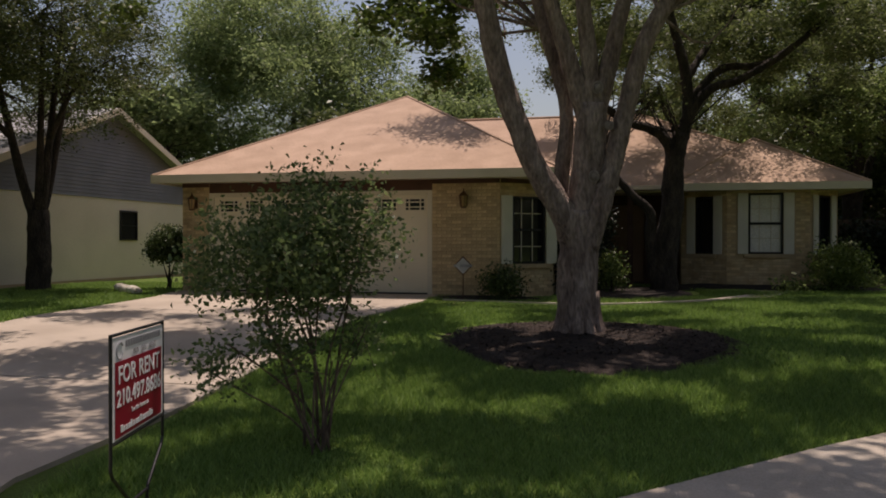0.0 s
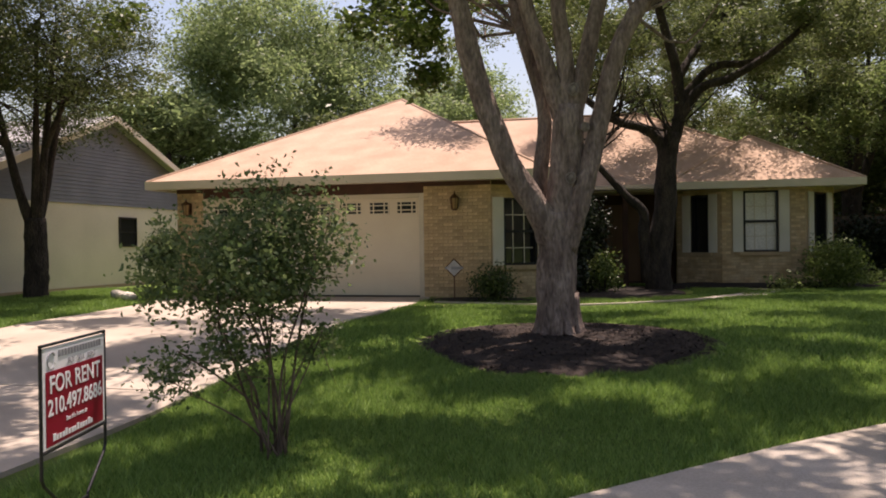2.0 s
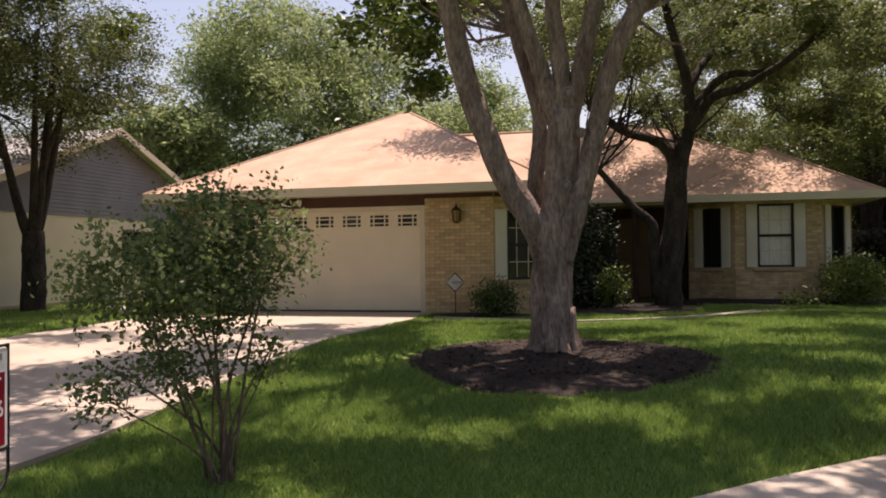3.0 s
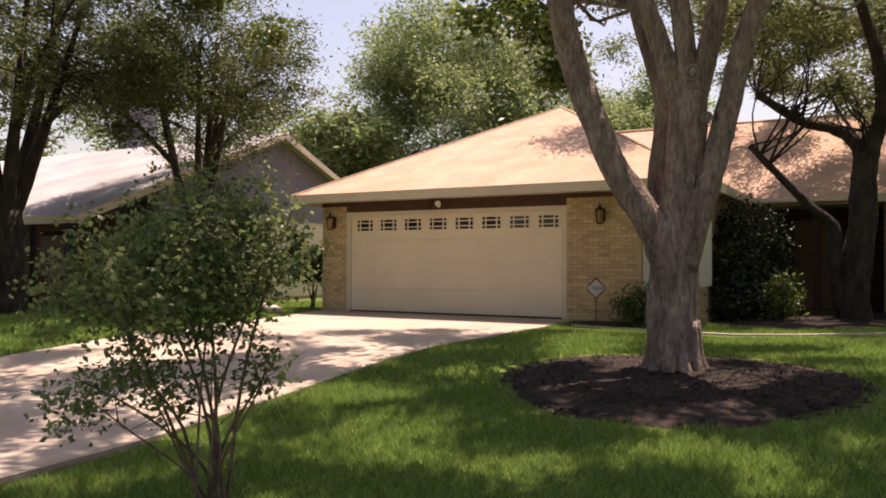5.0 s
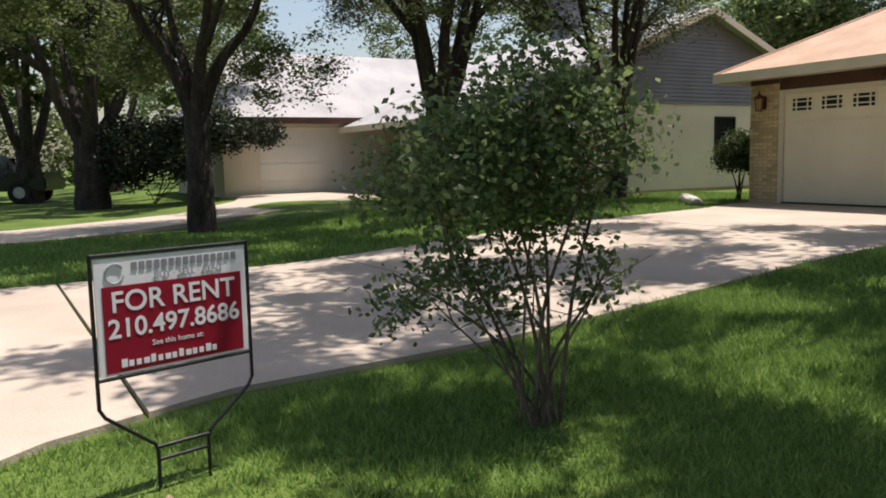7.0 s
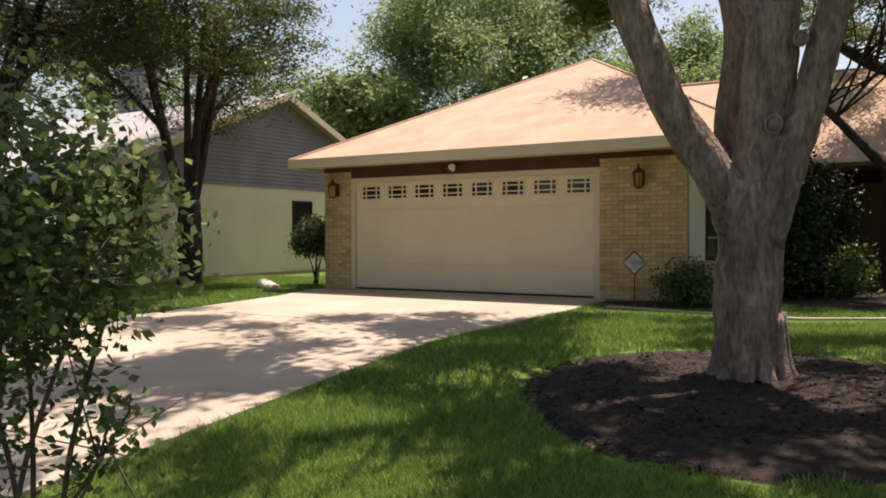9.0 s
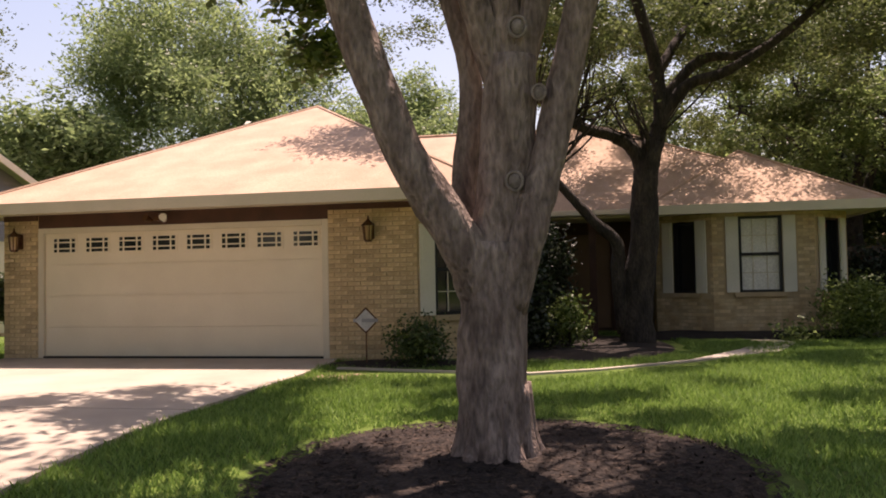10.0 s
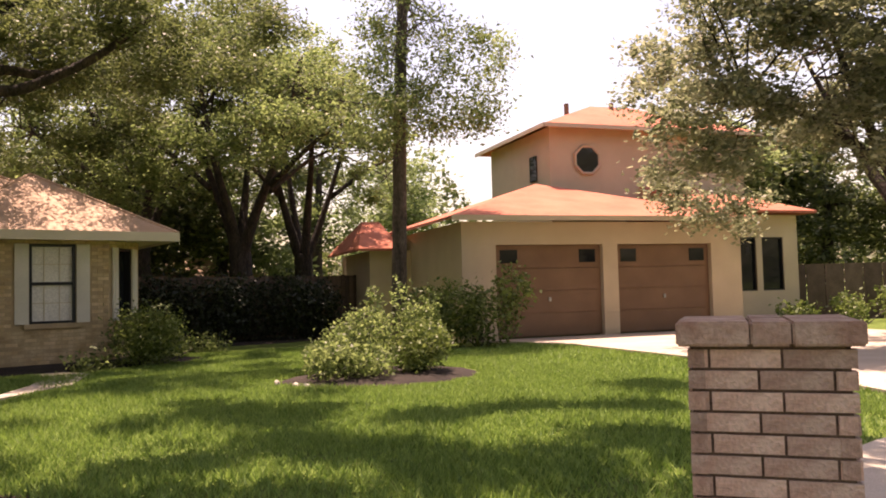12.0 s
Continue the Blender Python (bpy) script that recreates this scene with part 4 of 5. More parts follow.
# The four listed tufts are added to shade the garage roof by its peak.
oak_blobs += spread(17, 5.0, 11.0, 8.6, 11.4, 5.2, 6.8, 16, 0.5, 0.8, -0.5, 0.5) + [(0.4, 3.6, 7.3, 1.0, 1.2, 0.5), (-0.5, 3.3, 7.4, 0.8, 0.8, 0.4), (0.5, 2.6, 7.2, 0.9, 0.8, 0.4), (0.9, 4.9, 7.6, 1.2, 1.0, 0.5)]
tree("live_oak", (4.6, 2.7, 0), oak_limbs, oak_blobs, 175000, 0.085, M["bark_dark"], M["leaf_oak"], "dark twisting live oak beside the front entry", 21, 110, 0.18, 60, 0.2, 0.5, 0.0, 0.45, 14, 0.2)


def street_tree(name, x, y, h, spread, n, seed, leaf, material, bark, label, stems=5, fork=1.5, r=0.22, low=0.45, clump=0.3, extra=()):
    """A tree that forks low into several rising stems under a broad crown."""
    rng = random.Random(seed)
    z = gz(x, y)
    limbs = [([(x, y, z - 0.1), (x + 0.03, y, z + fork * 0.5), (x, y, z + fork * 1.05)], r * 1.15, r * 0.95)]
    for i in range(stems):
        a = 2 * math.pi * i / stems + rng.uniform(-0.3, 0.3)
        s = spread * rng.uniform(0.25, 0.5)
        dx, dy = math.cos(a) * s, math.sin(a) * s
        limbs.append(([(x, y, z + fork * 0.85), (x + dx * 0.25, y + dy * 0.25, z + fork * 1.35), (x + dx * 0.6, y + dy * 0.6, z + h * 0.5), (x + dx, y + dy, z + h * 0.75)], r * rng.uniform(0.5, 0.65), 0.035))
        if i % 2 == 0:
            limbs.append(([(x + dx * 0.5, y + dy * 0.5, z + h * 0.42), (x + dx * 1.2, y + dy * 1.2, z + h * 0.52), (x + dx * 1.9, y + dy * 1.9, z + h * 0.58)], r * 0.3, 0.02))
    blobs = [(x, y, z + h * 0.78, spread * 0.6, spread * 0.6, h * 0.2)]
    for i in range(11):
        a = 2 * math.pi * i / 11 + rng.uniform(-0.25, 0.25)
        s = spread * rng.uniform(0.5, 0.8)
        blobs.append((x + math.cos(a) * s, y + math.sin(a) * s, z + h * rng.uniform(low + 0.08, 0.82), spread * rng.uniform(0.25, 0.4), spread * rng.uniform(0.25, 0.4), h * rng.uniform(0.09, 0.15)))
    blobs += list(extra)
    return tree(name, (x, y, z), limbs, blobs, n, leaf, bark, material, label, seed, 110, clump * 0.75, 150, 0.3, 0.55, 0.0, 0.5)


street_tree("elm_tree", -8.9, -0.5, 8.0, 3.2, 62000, 31, 0.075, M["leaf_elm"], M["bark_dark"], "dark multi-stemmed tree in the side lawn", 6, 1.7, 0.24, 0.42)
street_tree("elm_tree", -10.6, -4.1, 9.0, 4.2, 66000, 32, 0.085, M["leaf_elm"], M["bark_dark"], "thick dark tree before the pale-roofed house", 6, 2.0, 0.36, 0.33)
street_tree("elm_tree", -9.4, -9.7, 7.6, 4.2, 56000, 33, 0.09, M["leaf_oak"], M["bark_dark"], "slim-trunked tree beside the neighbour driveway", 4, 2.2, 0.22, 0.33)
street_tree("live_oak", -20.5, -10.2, 9.5, 5.5, 36000, 34, 0.17, M["leaf_oak"], M["bark_dark"], "broad dark oak along the street", 5, 2.0, 0.45, 0.38)
street_tree("live_oak", -27.0, -11.5, 9.5, 5.5, 20000, 35, 0.24, M["leaf_oak"], M["bark_dark"], "broad dark oak along the street", 4, 1.8, 0.4, 0.36)
street_tree("live_oak", -33.0, -8.0, 10.0, 6.0, 9000, 36, 0.4, M["leaf_oak"], M["bark_dark"], "distant shade tree along the street", 4, 1.8, 0.4, 0.3)
street_tree("live_oak", 20.4, -4.8, 8.2, 5.4, 84000, 37, 0.125, M["leaf_silver"], M["bark_dark"], "spreading grey-green oak before the stucco house", 5, 2.0, 0.35, 0.28, 0.3, ((16.6, -2.6, 4.4, 1.6, 1.6, 1.2), (18.0, -4.6, 4.0, 1.7, 1.7, 1.1), (17.0, -3.4, 6.4, 1.8, 1.8, 1.4), (19.0, -6.2, 5.0, 1.8, 1.8, 1.5), (18.4, -4.6, 7.6, 2.0, 2.0, 1.4)))
street_tree("mesquite_tree", 13.0, 10.4, 10.2, 5.4, 46000, 38, 0.1, M["leaf_light"], M["bark_dark"], "airy light-green tree behind the fence", 5, 2.6, 0.32, 0.36)
street_tree("mesquite_tree", 10.5, 11.5, 10.0, 4.5, 26000, 39, 0.12, M["leaf_light"], M["bark_dark"], "leafy tree behind the brick house", 4, 2.4, 0.3, 0.3)
street_tree("mesquite_tree", 15.8, 12.0, 10.5, 4.5, 16000, 40, 0.15, M["leaf_light"], M["bark_dark"], "airy light-green tree behind the fence", 4, 2.4, 0.3, 0.25)
pole_limbs = [([(14.4, 4.4, -0.1), (14.45, 4.35, 3), (14.55, 4.3, 6.5), (14.7, 4.2, 10.0)], 0.2, 0.12)]
tree("tall_tree", (14.4, 4.4, 0), pole_limbs, [(14.6, 4.3, 9.6, 1.8, 1.8, 1.2), (14.2, 4.2, 6.2, 0.9, 0.9, 0.8), (15.3, 3.4, 5.4, 1.2, 1.2, 0.7), (13.4, 3.8, 5.0, 1.1, 1.1, 0.8), (14.8, 4.2, 7.6, 1.2, 1.2, 0.7), (15.6, 2.9, 6.6, 1.1, 1.0, 0.7)], 20000, 0.1, M["bark_tall"], M["leaf_light"], "tall straight trunk with airy hanging foliage", 41, 60, 0.26, 80)


def backdrop_tree(name, x, y, h, spread, n, seed, leaf, material, label, droop=0.0):
    rng = random.Random(seed)
    limbs = [([(x, y, -0.1), (x, y, h * 0.25), (x + 0.2, y, h * 0.6)], 0.35, 0.12)]
    blobs = []
    for i in range(16):
        a, s = rng.uniform(0, 6.28), spread * rng.uniform(0.1, 0.75)
        zz = h * rng.uniform(0.3, 0.86)
        f = 1.1 - 0.6 * abs(zz / h - 0.5)
        blobs.append((x + math.cos(a) * s * f, y + math.sin(a) * s * f, zz, spread * rng.uniform(0.25, 0.42), spread * rng.uniform(0.25, 0.42), h * rng.uniform(0.09, 0.16)))
    return tree(name, (x, y, 0), limbs, blobs, n, leaf, M["bark_dark"], material, label, seed, 30, 0.42, 110, 0.55, 0.5, droop * 0.5, 0.4)


backdrop_tree("willow_tree", -12.4, 20.5, 12.4, 8.2, 120000, 51, 0.19, M["leaf_willow"], "tall feathery grey-green tree behind the garage", 0.9)
backdrop_tree("willow_tree", -4.5, 22.0, 10.5, 4.0, 44000, 52, 0.19, M["leaf_willow"], "feathery grey-green tree behind the garage", 0.9)
backdrop_tree("willow_tree", -18.5, 20.0, 9.5, 4.0, 26000, 53, 0.25, M["leaf_willow"], "feathery grey-green tree behind the garage", 0.7)
for i, (x, y, h, s) in enumerate(((8.5, 21, 11, 4.5), (14, 20, 10, 4.5), (3.6, 24, 8, 3.2), (20, 19, 11, 4.5), (26, 22, 9, 4.5), (-26, 20, 12, 6), (33, 10, 8, 4.5), (-35, 10, 13, 6), (-40, -2, 13, 6.5), (-45, -14, 10, 5), (38, 0, 9, 5), (-42, -22, 9, 5), (32, -4, 7, 3.5), (5.5, 18, 9, 4), (29, 6, 7, 3.5), (33.5, 4, 8, 4), (37, -1, 8, 4.5), (40, 8, 9, 5), (-15.5, 14.5, 8.5, 3.8), (-8.0, 15.0, 7.0, 2.8), (-31, 15, 13, 6), (11.5, 15, 8, 3.8), (14.0, 14.5, 6, 3.4))):
    backdrop_tree("shade_tree", x, y, h, s, 11000, 60 + i, 0.27, M["leaf_elm"] if i % 2 else M["leaf_willow"], "distant green tree beyond the houses")


def distant_woods(seed, n):
    """A ring of far foliage with an uneven top, low to the ground, open towards nothing but sky above."""
    rng = np.random.default_rng(seed)
    a = rng.random(n) * 2 * math.pi
    rad = 50 + 7 * rng.random(n)
    top = 6.0 + 2.2 * np.sin(a * 17 + 1.0) + 1.4 * np.sin(a * 41) + 0.8 * np.sin(a * 97 + 2)
    c = np.stack((np.cos(a) * rad, -4 + np.sin(a) * rad, top * rng.random(n) ** 0.8), 1)
    c += rng.normal(size=c.shape) * 0.3
    ln = 0.5 * (0.6 + 0.8 * rng.random(n))
    tagged(quads("distant_woods", c, ln, ln * 0.6, rng, M["leaf_elm"], None, 0.5), "belt of dark green trees far beyond the houses", "woods", "", "stuff")


distant_woods(3, 90000)

# ---- shrubs ----
def shrub(name, x, y, r, h, n, leaf, material, label, seed, blobs=None, clump=0.1, stems=7):
    rng = np.random.default_rng(seed)
    z = gz(x, y)
    t = thing(name, x, y, z, label, "shrub")
    bl = blobs or [(x + r * 0.35 * math.cos(a), y + r * 0.35 * math.sin(a), z + h * (0.42 + 0.12 * (k % 3)), r * 0.65, r * 0.65, h * 0.42) for k, a in enumerate((0, 1.1, 2.3, 3.4, 4.4, 5.5))]
    bm = bmesh.new()
    for k in range(stems):
        b = bl[k % len(bl)]
        tube(bm, ((x + rng.normal() * 0.05, y + rng.normal() * 0.05, z - 0.03), ((x + b[0]) / 2, (y + b[1]) / 2, z + (b[2] - z) * 0.6), b[:3]), 0.014, 0.005, 5, 3)
    part("stem", bm, M["bark_dark"], t)
    c = cloud(rng, bl, n, clump, 8, 0.55)
    c[:, 2] = np.maximum(c[:, 2], z + 0.02)
    ln = leaf * (0.6 + 0.8 * rng.random(len(c)))
    quads("foliage", c, ln, ln * 0.55, rng, material, t, 0.2)
    return t


shrub("boxwood_shrub", 1.55, -0.75, 0.42, 0.62, 2600, 0.06, M["leaf_deep"], "small rounded shrub by the brick wall", 71)
shrub("bay_shrub", 8.35, 3.6, 0.7, 1.0, 6500, 0.065, M["leaf_shrub"], "rounded shrub under the bay window", 72)
# Creeper thickened and near-black, so it also darkens the shaded entry.
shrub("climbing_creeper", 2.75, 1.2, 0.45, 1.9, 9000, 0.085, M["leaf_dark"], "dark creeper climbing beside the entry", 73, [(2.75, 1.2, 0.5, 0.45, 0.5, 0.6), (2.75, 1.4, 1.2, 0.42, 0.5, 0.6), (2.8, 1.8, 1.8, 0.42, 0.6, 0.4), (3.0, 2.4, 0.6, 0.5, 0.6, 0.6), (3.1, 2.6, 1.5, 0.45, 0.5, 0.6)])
shrub("entry_shrub", 3.45, 1.7, 0.4, 0.9, 1200, 0.08, M["leaf_shrub"], "glossy shrub beside the entry", 74)
lol = [(-6.25, 0.5, 1.05, 0.42, 0.42, 0.42), (-6.45, 0.35, 0.95, 0.3, 0.3, 0.3), (-6.05, 0.55, 0.95, 0.3, 0.3, 0.3)]
shrub("clipped_shrub", -6.25, 0.45, 0.45, 1.4, 7500, 0.06, M["leaf_deep"], "round-headed shrub on a bare stem by the garage", 75, lol, 0.06)
shrub("flowering_shrub", 9.55, -1.5, 0.6, 0.55, 2600, 0.07, M["leaf_light"], "low grey-green mound in the round bed", 76, [(9.4, -1.5, 0.3, 0.42, 0.4, 0.25), (9.8, -1.8, 0.28, 0.35, 0.3, 0.22), (9.6, -1.1, 0.38, 0.4, 0.35, 0.28)], 0.06)
shrub("rounded_shrub", 10.75, -1.75, 0.55, 0.75, 3000, 0.065, M["leaf_shrub"], "dark rounded shrub in the round bed", 84, [(10.7, -1.75, 0.42, 0.45, 0.42, 0.36), (10.95, -1.55, 0.5, 0.36, 0.36, 0.3), (10.5, -1.65, 0.4, 0.3, 0.3, 0.3)], 0.05)
shrub("yellow_green_shrub", 10.4, -0.9, 0.5, 0.8, 3600, 0.065, M["leaf_light"], "yellow-green feathery shrub in the round bed", 77, [(10.2, -1.1, 0.7, 0.42, 0.4, 0.32), (10.0, -0.8, 0.5, 0.35, 0.35, 0.35), (10.9, -0.9, 1.05, 0.16, 0.16, 0.5), (10.6, -0.6, 0.95, 0.14, 0.14, 0.45), (11.3, -0.8, 0.7, 0.3, 0.3, 0.35), (11.5, -0.9, 0.95, 0.13, 0.13, 0.35)], 0.05, 10)
shrub("tall_shrub", 15.0, 2.2, 0.8, 1.6, 5000, 0.10, M["leaf_shrub"], "dark dense shrub at the stucco garage's corner", 78, [(15.0, 1.9, 0.6, 0.7, 0.7, 0.6), (14.6, 2.4, 0.8, 0.7, 0.7, 0.7), (15.5, 1.6, 1.2, 0.4, 0.4, 0.5), (14.0, 2.6, 0.7, 0.6, 0.6, 0.6)])
shrub("low_plants", 9.3, 5.0, 0.9, 0.35, 1600, 0.09, M["leaf_light"], "pale ground-cover plants beside the bed", 79, [(9.0, 5.2, 0.15, 0.5, 0.3, 0.15), (10.2, 6.0, 0.15, 0.7, 0.4, 0.15), (7.4, 3.4, 0.1, 0.5, 0.25, 0.1)])
shrub("patio_plants", 26.5, -0.6, 1, 0.8, 2500, 0.12, M["leaf_shrub"], "leafy border plants by the stucco wing", 80, [(25.0, 0.5, 0.35, 0.8, 0.4, 0.3), (27.0, 0.0, 0.4, 0.9, 0.4, 0.4), (29, -0.6, 0.6, 1.2, 0.6, 0.6)])
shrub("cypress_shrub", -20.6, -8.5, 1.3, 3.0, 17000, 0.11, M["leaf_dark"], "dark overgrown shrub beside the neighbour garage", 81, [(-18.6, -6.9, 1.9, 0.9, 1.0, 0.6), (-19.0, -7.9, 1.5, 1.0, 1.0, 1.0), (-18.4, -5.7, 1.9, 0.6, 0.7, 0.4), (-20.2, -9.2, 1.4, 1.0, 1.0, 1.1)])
hed = [(9.6 + i * 0.62, 8.3 + 0.25 * math.sin(i * 1.7), 0.85 + 0.12 * math.sin(i * 2.3), 0.6, 0.45, 0.85) for i in range(9)]
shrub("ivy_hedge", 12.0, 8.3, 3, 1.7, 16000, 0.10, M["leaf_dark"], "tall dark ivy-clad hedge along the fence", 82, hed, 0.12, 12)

# crape myrtle
MY = (2.08, -10.85, gz(2.08, -10.85))
my = thing("crape_myrtle", *MY, "young many-stemmed crape myrtle in the front lawn", "small tree")
rng = np.random.default_rng(91)
myb = [(1.95, -10.9, 1.2, 0.42, 0.42, 0.32), (1.6, -11.2, 1.05, 0.4, 0.42, 0.35), (2.35, -10.75, 1.15, 0.36, 0.4, 0.33), (2.0, -11.35, 0.95, 0.36, 0.36, 0.33), (2.15, -10.6, 1.0, 0.3, 0.28, 0.33), (1.6, -10.7, 0.95, 0.34, 0.34, 0.33), (1.45, -11.5, 0.9, 0.28, 0.28, 0.2), (2.0, -10.9, 0.8, 0.45, 0.5, 0.25), (1.6, -11.55, 0.3, 0.22, 0.18, 0.1), (1.35, -11.2, 0.35, 0.25, 0.2, 0.12), (2.3, -10.65, 0.45, 0.2, 0.2, 0.2), (1.95, -11.0, 0.4, 0.3, 0.3, 0.2), (1.85, -11.3, 0.5, 0.25, 0.25, 0.15), (2.0, -10.8, 1.5, 0.12, 0.12, 0.2), (1.75, -11.15, 1.48, 0.08, 0.08, 0.15), (2.5, -10.8, 1.42, 0.09, 0.09, 0.12)]
myb = [(2.02 + (b[0] - 2.02) * 0.8, -10.95 + (b[1] + 10.95) * 0.8, b[2], b[3] * 0.85, b[4] * 0.85, b[5]) for b in myb]
for k in range(14):
    b = myb[k % len(myb)]
    foot = (MY[0] + rng.normal() * 0.07, MY[1] + rng.normal() * 0.07, MY[2] - 0.03)
    d = rng.normal(size=3) * 0.12
    tip = (b[0] + d[0], b[1] + d[1], b[2] + d[2])
    bm = bmesh.new()
    m1p = (foot[0] * 0.72 + tip[0] * 0.28 + rng.normal() * 0.03, foot[1] * 0.72 + tip[1] * 0.28 + rng.normal() * 0.03, foot[2] + (tip[2] - foot[2]) * 0.42)
    m2p = (foot[0] * 0.35 + tip[0] * 0.65 + rng.normal() * 0.04, foot[1] * 0.35 + tip[1] * 0.65 + rng.normal() * 0.04, foot[2] + (tip[2] - foot[2]) * 0.75)
    tube(bm, (foot, m1p, m2p, tip), 0.011 if k < 9 else 0.007, 0.004, 6, 4)
    for q in range(3):
        e = Vector(m2p).lerp(Vector(tip), q / 3)
        tube(bm, (e, e + Vector(rng.normal(size=3)) * 0.14 + Vector((0, 0, 0.05))), 0.004, 0.002, 4, 1)
    part("stem", bm, M["stem"], my, smooth=True)
c = cloud(rng, myb, 11500, 0.06, 16, 0.3)
ln = 0.038 * (0.6 + 0.8 * rng.random(len(c)))
quads("foliage", c, ln, ln * 0.6, rng, M["leaf_myrtle"], my, 0.2)

# ---- yard sign ----
SA, SB = (1.905, -12.75), (1.75, -12.14)
sm, sw = along(*SA, *SB)
sign = thing("yard_sign", (SA[0] + SB[0]) / 2, (SA[1] + SB[1]) / 2, gz(1.8, -12.4), "crimson and white rental sign in a black wire frame", "yard sign")
SZ0, SZ1 = 0.225, 0.68


def spart(name, bm, material, label="", parent=None):
    bm.transform(sm)
    return part(name, bm, M[material], parent or sign, label)


panel = spart("panel", boxes((0.012, sw - 0.012, -0.004, 0.004, SZ0 + 0.012, SZ1 - 0.012)), "sign_white", "white board with crimson field")
spart("field", boxes((0.035, sw - 0.035, -0.0065, -0.0045, SZ0 + 0.02, SZ1 - 0.115)), "sign_red", "crimson field", panel)
bm = bmesh.new()
zf = -0.25
for pts in (((0, 0, SZ1), (sw, 0, SZ1)), ((0, 0, SZ0), (sw, 0, SZ0)), ((0, 0, SZ1 + 0.006), (0, 0, 0.12), (0.02, 0, 0.085), (0.2, 0, -0.06), (0.21, 0, -0.09), (0.21, 0, zf)), ((sw, 0, SZ1 + 0.006), (sw, 0, 0.12), (sw - 0.02, 0, 0.085), (sw - 0.2, 0, -0.06), (sw - 0.21, 0, -0.09), (sw - 0.21, 0, zf)), ((0.205, 0, -0.075), (sw - 0.205, 0, -0.075)), ((0.21, 0, -0.125), (sw - 0.21, 0, -0.125))):
    tube(bm, pts, 0.0075, 0.0075, 8, 1)
spart("frame", bm, "black", "black bent-rod frame")


def lettering(text, size, s, zz, material, depth=-0.0075, bold=0.0):
    cu = bpy.data.curves.new("lettering", "FONT")
    cu.body, cu.size, cu.align_x, cu.extrude, cu.offset = text, size, "CENTER", 0.0008, bold
    tmp = new("lettering_curve", cu)
    bpy.context.view_layer.update()
    me = bpy.data.meshes.new_from_object(tmp.evaluated_get(bpy.context.evaluated_depsgraph_get()))
    bpy.data.objects.remove(tmp)
    me.transform(sm @ Matrix.Translation((s, depth, zz)) @ pose(0, 0, 0, 90, 0, 0))
    me.materials.append(M[material])
    ob = attach(new("lettering", me), panel)
    return ob


lettering("FOR RENT", 0.108, sw / 2, 0.47, "sign_white", bold=0.0012)
lettering("210.497.8686", 0.098, sw / 2, 0.375, "sign_white", bold=0.0016)
lettering("See this home at:", 0.03, sw / 2, 0.326, "sign_white")
lettering("BUY · SELL · RENT", 0.036, sw / 2 + 0.06, 0.578, "sign_grey")
bars = bmesh.new()
for k in range(14):
    box(bars, 0.09 + k * 0.028, 0.09 + k * 0.028 + (0.018 if k % 3 else 0.022), -0.0085, -0.006, 0.262, 0.262 + (0.022 if k % 4 else 0.03))
spart("lettering", bars, "sign_white", "", panel)
bars = bmesh.new()
for k in range(15):
    box(bars, 0.15 + k * 0.029, 0.15 + k * 0.029 + 0.02, -0.0065, -0.0045, 0.618, 0.648)
spart("lettering", bars, "sign_grey", "", panel)
bm = bmesh.new()
tube(bm, [(0.085 + 0.035 * math.cos(a), -0.005, 0.61 + 0.035 * math.sin(a)) for a in np.linspace(0.6, 6.0, 16)], 0.005, 0.002, 5, 1)
spart("emblem", bm, "sign_grey", "", panel)

# alarm sign
al = thing("alarm_sign", 0.79, -0.7, 0, "small white diamond security sign on a stake", "sign")
part("stake", box(bmesh.new(), 0.78, 0.80, -0.705, -0.695, -0.05, 0.7), M["bronze"], al)
bm = box(bmesh.new(), -0.11, 0.11, -0.008, 0.0, -0.11, 0.11, 0.003, pose(0.79, -0.712, 0.64, 0, 45, 8))
ap = part("plate", bm, M["dull_white"], al)
part("stripe", boxes((0.61, 0.97, -0.728, -0.722, 0.615, 0.665), bevel=0.002), M["sign_grey"], al, "dark stripe across the plate")
bm = bmesh.new()
tube(bm, [(0.79 + x * 0.175, -0.716, 0.64 + y * 0.175) for x, y in ((0, 1), (1, 0), (0, -1), (-1, 0), (0, 1))], 0.012, 0.012, 5, 1)
part("border", bm, M["bronze"], al)

# ---- brick letterbox pillar ----
pil = thing("letterbox_pillar", 6.9, -9.53, gz(6.9, -9.53) + 0.02, "weathered pink-tan brick pillar with capping bricks", "pillar", turn=-56)
PZ = 1.095 - gz(6.9, -9.53)
PW = 0.572
core = part("core", boxes((-PW / 2 + 0.012, PW / 2 - 0.012, -PW / 2 + 0.012, PW / 2 - 0.012, -0.1, PZ - 0.03)), M["mortar_dark"], pil, "", True)
PB = {n: brick_mesh("brick", n, M["brick_pink"], 0.067, 0.06, 0.0) for n in (0.244, 0.072)}
zz, k = PZ - 0.09 - 0.079, 0
while zz > -0.05:
    for side in range(4):
        rot = pose(0, 0, 0, 0, 0, 90 * side)
        lens_row = (0.072, 0.244, 0.244) if (k + side) % 2 == 0 else (0.244, 0.244, 0.072)
        s = -PW / 2
        for ln in lens_row:
            ob = new("brick", PB[ln])
            ob.parent = core
            ob.matrix_local = rot @ Matrix.Translation((s, -PW / 2 + random.uniform(-0.003, 0.003), zz))
            s += ln + 0.01
    zz, k = zz - 0.079, k + 1
